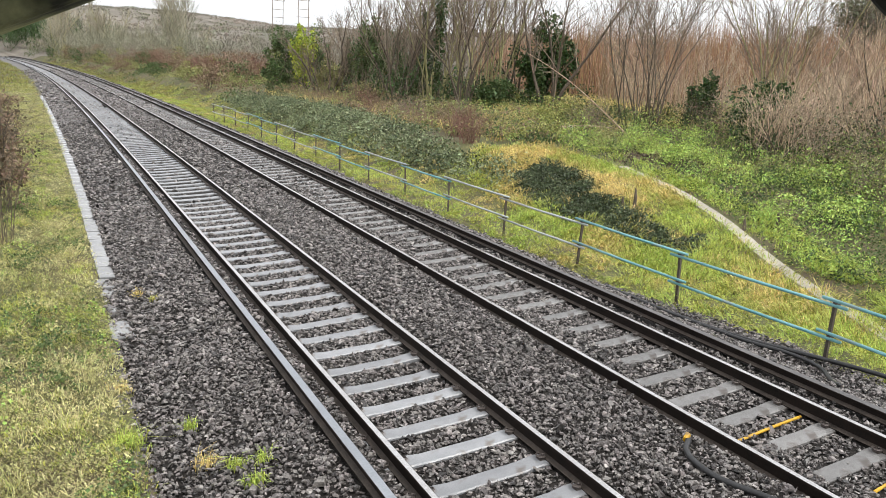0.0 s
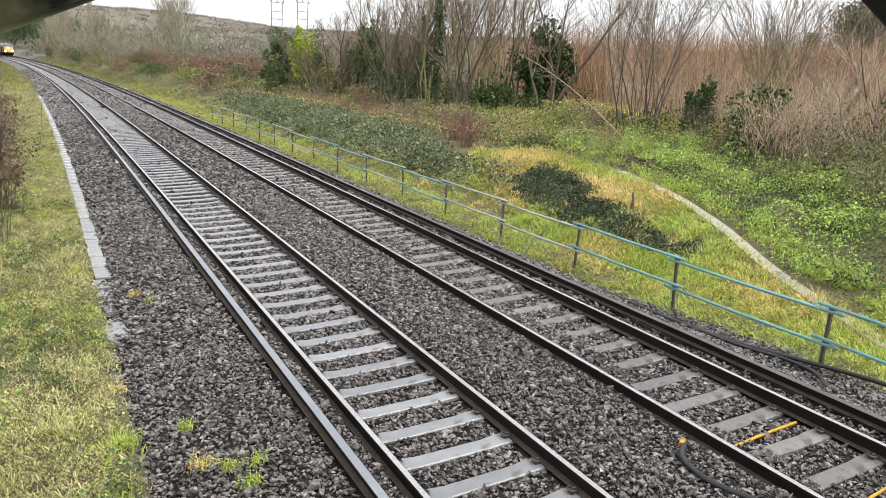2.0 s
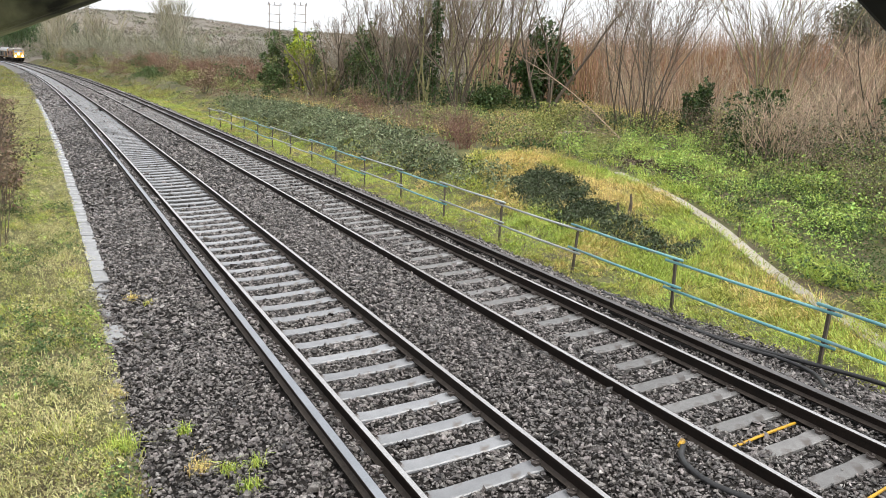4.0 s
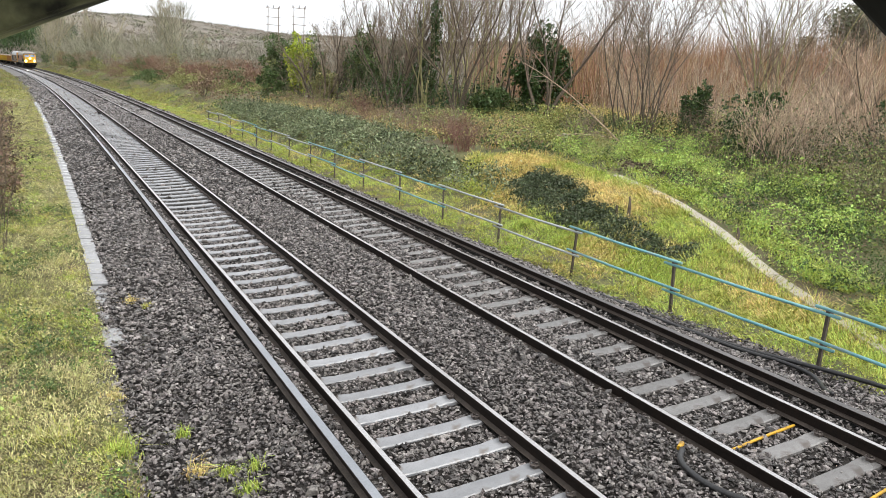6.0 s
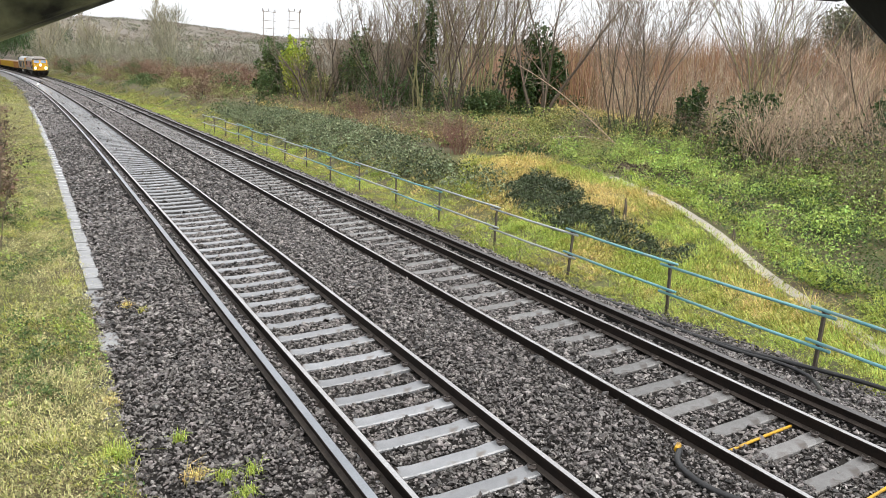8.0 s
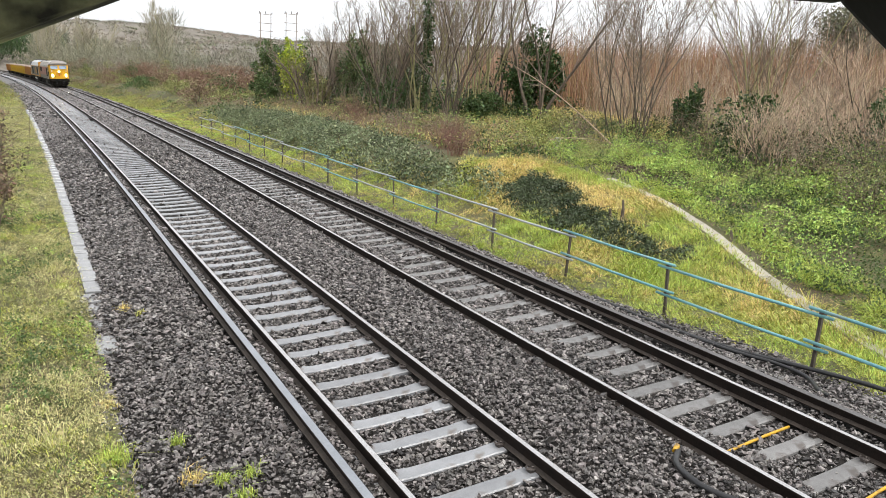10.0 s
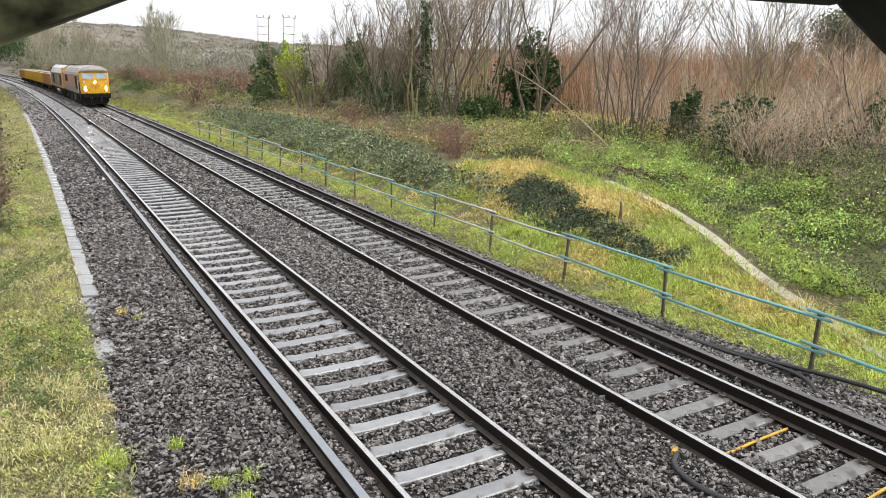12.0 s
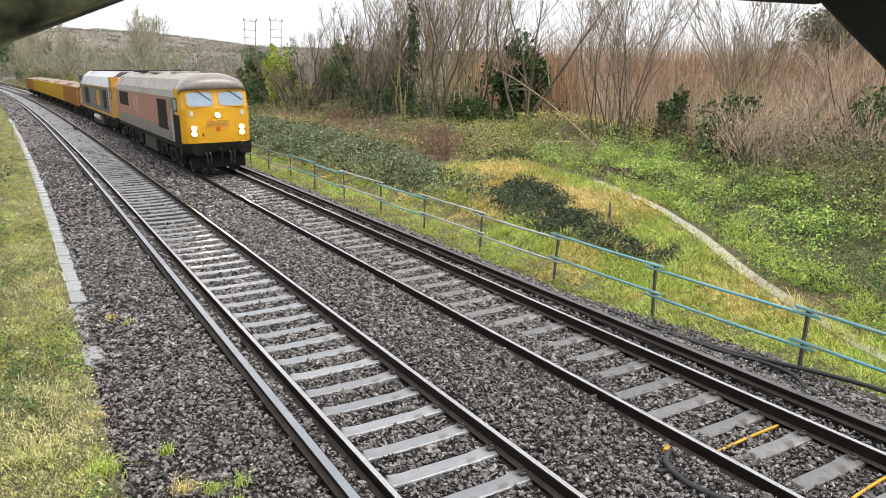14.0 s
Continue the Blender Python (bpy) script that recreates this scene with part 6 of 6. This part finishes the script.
    # cab
    def cab_ring(z, yf, half):
        return [(-1.332, -7.9, z), (-1.332, -8.45, z), (-half, yf + 0.22, z), (-half + 0.14, yf + 0.05, z), (-0.6, yf, z), (0, yf - 0.03, z), (0.6, yf, z), (half - 0.14, yf + 0.05, z), (half, yf + 0.22, z), (1.332, -8.45, z), (1.332, -7.9, z)]
    part("cab", loft(bmesh.new(), [cab_ring(1.24, -9.1, 1.26), cab_ring(1.6, -9.12, 1.27), cab_ring(2.55, -9.12, 1.27), cab_ring(3.28, -8.88, 1.2)]), M_YELLOW, lo, "bright warning-yellow cab front")
    rings = []
    for y, w, zb, h in ((-7.88, 1.335, 2.98, 0.89), (-8.2, 1.33, 3.02, 0.86), (-8.55, 1.29, 3.12, 0.72), (-8.8, 1.23, 3.22, 0.52), (-8.95, 1.15, 3.27, 0.30), (-9.02, 1.05, 3.285, 0.06)):
        rings.append([(w * math.copysign(abs(math.cos(a)) ** 0.75, math.cos(a)), y - 0.1 * math.sin(a), zb + h * math.sin(a)) for a in np.linspace(math.pi, 0, 13)])
    part("cab_roof", loft(bmesh.new(), rings), M_DOME, lo, "domed brown-grey cab roof", smooth=True)
    def face_y(z):
        return -9.16 + max(z - 2.55, 0) * 0.33
    for x0, x1 in ((-1.12, -0.07), (0.07, 1.12)):
        def quad(x0, x1, z0, z1, t):
            c = 0.10
            ring = lambda d: [(x0 + c, face_y(z0) - d, z0), (x1 - c, face_y(z0) - d, z0), (x1, face_y(z0 + c) - d, z0 + c), (x1, face_y(z1 - c) - d, z1 - c), (x1 - c, face_y(z1) - d, z1), (x0 + c, face_y(z1) - d, z1), (x0, face_y(z1 - c) - d, z1 - c), (x0, face_y(z0 + c) - d, z0 + c)]
            return loft(bmesh.new(), [ring(-0.06), ring(t)])
        fr = part("windscreen_frame", quad(x0, x1, 2.60, 3.20, 0.0), M_AMBER, lo, "amber windscreen surround")
        part("pane", quad(x0 + 0.05, x1 - 0.05, 2.65, 3.15, 0.008), M_GLASS, fr, "windscreen tinted pale blue for its sky reflection")
        part("wiper", rod(bmesh.new(), (x0 + 0.45, face_y(3.2) - 0.03, 3.22), (x0 + 0.95, face_y(2.8) - 0.03, 2.85), 0.014, 5), M_SEAL, fr)
    for x in (-0.91, 0.91):
        add_lamp(lo, x, 1.82, -9.12, 0.075, M_LAMP)
        add_lamp(lo, x, 1.61, -9.12, 0.075, M_LAMPHOT)
        part("marker_light", B(x * 1.06 - 0.06, x * 1.06 + 0.06, -9.14, -9.03, 2.26, 2.46, 0.02), M_WHITE, lo, "small pale marker light")
    add_lamp(lo, 0.0, 2.3, -9.16, 0.08, M_LAMPHOT)
    part("tail_panel", B(-0.07, 0.07, -9.17, -9.1, 1.68, 1.86, 0.01), M_PANELRED, lo, "orange-red panel")
    for z in (2.08, 1.97, 1.90):
        part("nameplate_bar", B(-0.42, 0.42, -9.165, -9.12, z - 0.025, z + 0.02), M_GOLD, lo, "dull unreadable nameplate")
    part("socket", B(-0.62, -0.55, -9.16, -9.1, 1.5, 1.62, 0.01), M_UNDER, lo)
    # bufferbeam and gear below
    def val(z, yf):
        return [(-1.34, -8.3, z), (-1.34, yf + 0.3, z), (-1.15, yf + 0.08, z), (-0.6, yf, z), (0.6, yf, z), (1.15, yf + 0.08, z), (1.34, yf + 0.3, z), (1.34, -8.3, z)]
    part("bufferbeam", loft(bmesh.new(), [val(0.74, -9.0), val(0.88, -9.14), val(1.22, -9.16)]), M_UNDER, lo, "dark grey bufferbeam")
    part("valance", B(-1.3, 1.3, -8.3, 9.0, 0.98, 1.16, 0.02), M_UNDER, lo)
    # Black block and plate added to make the shadow under the nose.
    part("under_shade_block", B(-0.62, 0.62, -8.2, -3.4, 0.22, 0.95, 0.06), M_UNDER, lo, "black block added to darken the gap between the wheels")
    bm = B(-1.05, 1.05, -8.86, -8.70, 0.24, 0.74, 0.03)
    part("guard_plate", bm, M_UNDER, lo, "black plate added to darken the space below the bufferbeam")
    buffers(lo, -9.12, -1)
    buffers(lo, 8.95, 1)
    bm = bmesh.new()
    rod(bm, (0, -9.1, 1.0), (0, -9.45, 0.95), 0.06, 8)
    rod(bm, (0, -9.42, 0.98), (0, -9.40, 0.55), 0.045, 8)
    part("coupling", bm, M_UNDER, lo)
    for x in (-0.55, -0.4, 0.38, 0.52):
        tube("brake_hose", curve_pts([(x, -9.1, 0.9), (x, -9.3, 0.8), (x * 0.95, -9.28, 0.45)], 4), 0.028, M_RUBBER, lo, 6)
    for x in (-0.75, 0.75):
        part("rail_guard", B(x - 0.1, x + 0.1, -8.75, -8.68, 0.12, 0.74, 0.01), M_UNDER, lo)
    bogie(lo, -5.8, (-2.05, 0.0, 2.05), 0.57, wheels)
    bogie(lo, 5.8, (-2.05, 0.0, 2.05), 0.57, wheels)
    bm = bmesh.new()
    box(bm, -1.2, 1.2, -2.2, 0.9, 0.32, 1.02, 0.06)
    part("fuel_tank", bm, M_TANK, lo, "grey fuel tank")
    part("battery_box", B(-1.25, 1.25, 1.2, 2.6, 0.4, 1.0, 0.03), M_UNDER, lo)
    return lo, 19.36, wheels


def second_loco():
    lo = empty("diesel_locomotive", "navy and gold diesel locomotive with a pale grey roof", "locomotive", "the train")
    wheels = []
    half = 1.32
    prof = [(-half, 1.15), (-half, 2.95), (-1.05, 3.5), (-0.55, 3.85), (0.55, 3.85), (1.05, 3.5), (half, 2.95), (half, 1.15)]
    part("body", loft(bmesh.new(), [[(x, y, z) for x, z in prof] for y in (-8.4, 8.4)]), M_NAVY, lo, "dark navy body side")
    rp = [(-half - 0.02, 2.93), (-1.07, 3.53), (-0.55, 3.88), (0.55, 3.88), (1.07, 3.53), (half + 0.02, 2.93), (1.0, 3.4), (0.5, 3.75), (-0.5, 3.75), (-1.0, 3.4)]
    for a, b in ((-8.4, -3.6), (-3.55, 2.2), (2.25, 8.4)):
        part("roof_panel", loft(bmesh.new(), [[(x, y, z) for x, z in rp] for y in (a, b)]), M_PALEROOF, lo, "pale grey roof panel")
    for y0, y1 in ((-6.5, -4.2), (-2.6, 0.4), (3.4, 7.4)):
        part("roof_hatch", B(-0.5, 0.5, y0, y1, 3.87, 3.96, 0.03), M_GRILLE, lo, "dark roof grille")
    for e in (-1, 1):
        def ring(z, yf, w):
            pts = [(-half, 8.4, z), (-half, 9.4, z), (-w, yf, z), (w, yf, z), (half, 9.4, z), (half, 8.4, z)]
            return [(x, e * y, zz) for x, y, zz in pts]
        part("cab", loft(bmesh.new(), [ring(1.15, 10.2, 1.1), ring(2.3, 10.2, 1.1), ring(3.0, 9.85, 1.05), ring(3.55, 9.5, 0.85)]), M_GOLD if e < 0 else M_NAVY, lo, "orange-yellow cab end" if e < 0 else "dark navy cab end")
        for x0, x1 in ((-0.95, -0.06), (0.06, 0.95)):
            m = Matrix.Translation((0, e * 10.04, 2.65)) @ Matrix.Rotation(e * 0.46, 4, "X")
            part("windscreen", B(x0, x1, -0.05, 0.05, -0.28, 0.28, 0.02, m), M_GLASS, lo)
        for s in (-1, 1):
            w = part("cab_side_window", B(*sorted((s * 1.30, s * 1.335)), *sorted((e * 8.65, e * 9.25)), 2.3, 2.9), M_SEAL, lo, "dark cab side window")
            part("pane", B(*sorted((s * 1.32, s * 1.342)), *sorted((e * 8.72, e * 9.18)), 2.37, 2.83), M_GLASS, w)
            part("handrail", rod(bmesh.new(), (s * 1.38, e * 8.5, 1.2), (s * 1.38, e * 8.5, 2.9), 0.025, 8), M_WHITE, lo)
            part("door", B(*sorted((s * 1.31, s * 1.333)), *sorted((e * 7.75, e * 8.38)), 1.2, 2.9), M_GOLD, lo, "gold cab door")
        buffers(lo, e * 10.2, e)
        part("bufferbeam", B(-1.28, 1.28, *sorted((e * 9.9, e * 10.25)), 0.7, 1.15, 0.04), M_UNDER, lo)
    for s in (-1, 1):
        for y0, y1, z0, z1, mat, lab in ((-7.5, 7.5, 1.16, 1.32, M_GOLD, "gold sill stripe"), (-7.5, 7.5, 2.84, 2.92, M_GOLD, "gold cantrail stripe"), (-6.6, -5.0, 1.55, 2.7, M_GRILLE, "black side grille"), (-3.4, -1.4, 1.6, 2.65, M_GOLD, "gold painted emblem panel"),
                                 (0.6, 1.9, 1.55, 2.7, M_LGREY, "grey equipment door"), (3.4, 5.6, 1.55, 2.7, M_GRILLE, "black side grille"), (-0.9, 0.2, 1.55, 2.7, M_LGREY, "grey equipment door")):
            part("side_panel", B(*sorted((s * 1.31, s * 1.336)), y0, y1, z0, z1), mat, lo, lab)
    part("underframe", B(-1.3, 1.3, -9.9, 9.9, 0.98, 1.17, 0.02), M_UNDER, lo)
    bogie(lo, -6.5, (-2.0, 0.0, 2.0), 0.57, wheels)
    bogie(lo, 6.5, (-2.0, 0.0, 2.0), 0.57, wheels)
    bm = bmesh.new()
    box(bm, -1.2, 1.2, -3.0, 2.6, 0.3, 1.0, 0.08)
    part("fuel_tank", bm, M_TANK, lo, "grey fuel tank")
    for s in (-1, 1):
        part("air_tank", rod(bmesh.new(), (s * 1.2, -1.8, 0.75), (s * 1.2, 1.2, 0.75), 0.16, 12), M_WHITE, lo, "pale air reservoir")
    return lo, 21.4, wheels


def wagon(mat, label, panel=None):
    wg = empty("open_wagon", label, "wagon", "the train")
    wheels = []
    L = 6.3
    part("floor", B(-1.28, 1.28, -L, L, 0.95, 1.1, 0.01), M_UNDER, wg)
    for s in (-1, 1):
        sd = part("side", B(*sorted((s * 1.25, s * 1.31)), -L, L, 1.1, 2.45, 0.01), panel or mat, wg)
        part("top_rail", B(*sorted((s * 1.22, s * 1.38)), -L - 0.02, L + 0.02, 2.45, 2.56, 0.015), mat, sd)
        me = None
        for i in range(14):
            y = -L + 0.08 + i * (2 * L - 0.16) / 13
            if me is None:
                rib = part("rib", B(*sorted((s * 1.312, s * 1.44)), -0.05, 0.05, 1.0, 2.45, 0.01), mat, sd)
                me = rib.data
            else:
                rib = new("rib", me)
                rib.parent = sd
            rib.location = (0, y, 0)
        e = part("end", B(-1.25, 1.25, *sorted((s * (L - 0.06), s * L)), 1.1, 2.45, 0.01), mat, wg)
        for x in (-0.8, 0, 0.8):
            part("rib", B(x - 0.05, x + 0.05, *sorted((s * (L + 0.003), s * (L + 0.09))), 1.0, 2.45, 0.01), mat, e)
        buffers(wg, s * L, s)
        part("sole_bar", B(*sorted((s * 1.0, s * 1.12)), -L, L, 0.75, 0.96, 0.01), M_UNDER, wg)
    bm = bmesh.new()
    g = np.random.default_rng(5)
    n, m = 26, 7
    vs = [[bm.verts.new((-1.24 + 2.48 * j / (m - 1), -L + 0.08 + (2 * L - 0.16) * i / (n - 1), 2.40 + 0.20 * g.random() + 0.12 * math.sin(j * 3.14 / 6))) for j in range(m)] for i in range(n)]
    for i in range(n - 1):
        for j in range(m - 1):
            bm.faces.new((vs[i][j], vs[i][j + 1], vs[i + 1][j + 1], vs[i + 1][j]))
    part("load", bm, M_LOAD, wg, "rough brown spoil load")
    bogie(wg, -4.3, (-0.95, 0.95), 0.46, wheels)
    bogie(wg, 4.3, (-0.95, 0.95), 0.46, wheels)
    return wg, 13.6


TRAIN, SPIN = [], []
place = 0.0
for made in (front_loco(), second_loco()):
    TRAIN.append((made[0], place + made[1] / 2))
    SPIN += [(w, 0.57) for w in made[2]]
    place += made[1]
rust = wagon(M_WAGRUST, "rusty orange-brown ribbed open wagon with spoil", M_WAGSHADE)
yel = wagon(M_WAGYEL, "yellow ribbed open wagon with spoil")
for src, copies in ((rust, 0), (yel, 0), (yel, 1), (yel, 1), (rust, 1)):
    ob = copy_thing(src[0], Matrix.Identity(4)) if copies else src[0]
    TRAIN.append((ob, place + src[1] / 2))
    place += src[1]


def front_at(t):
    """How far down the line the nose of the train is."""
    return 313.9025 -16.47327 * t -0.080232 * t * t -0.0140100 * t ** 3


def motions():
    steps = [i * 0.2 for i in range(71)]
    for ob, back in TRAIN:
        rows = []
        for t in steps:
            y = front_at(t) + back
            turn = math.degrees(math.atan(float(bend(y - 5) - bend(y + 5)) / 10))
            rows.append((t, pose(TRACK2 + float(bend(y)), y, RISE2, 0, -math.degrees(math.atan(CANT)), turn)))
        walk(ob, rows)
    for w, r in SPIN:
        spot = w.location.copy()
        walk(w, [(i / 30, Matrix.Translation(spot) @ Matrix.Rotation((front_at(0) - front_at(i / 30)) / r, 4, "X")) for i in range(421)])


motions()
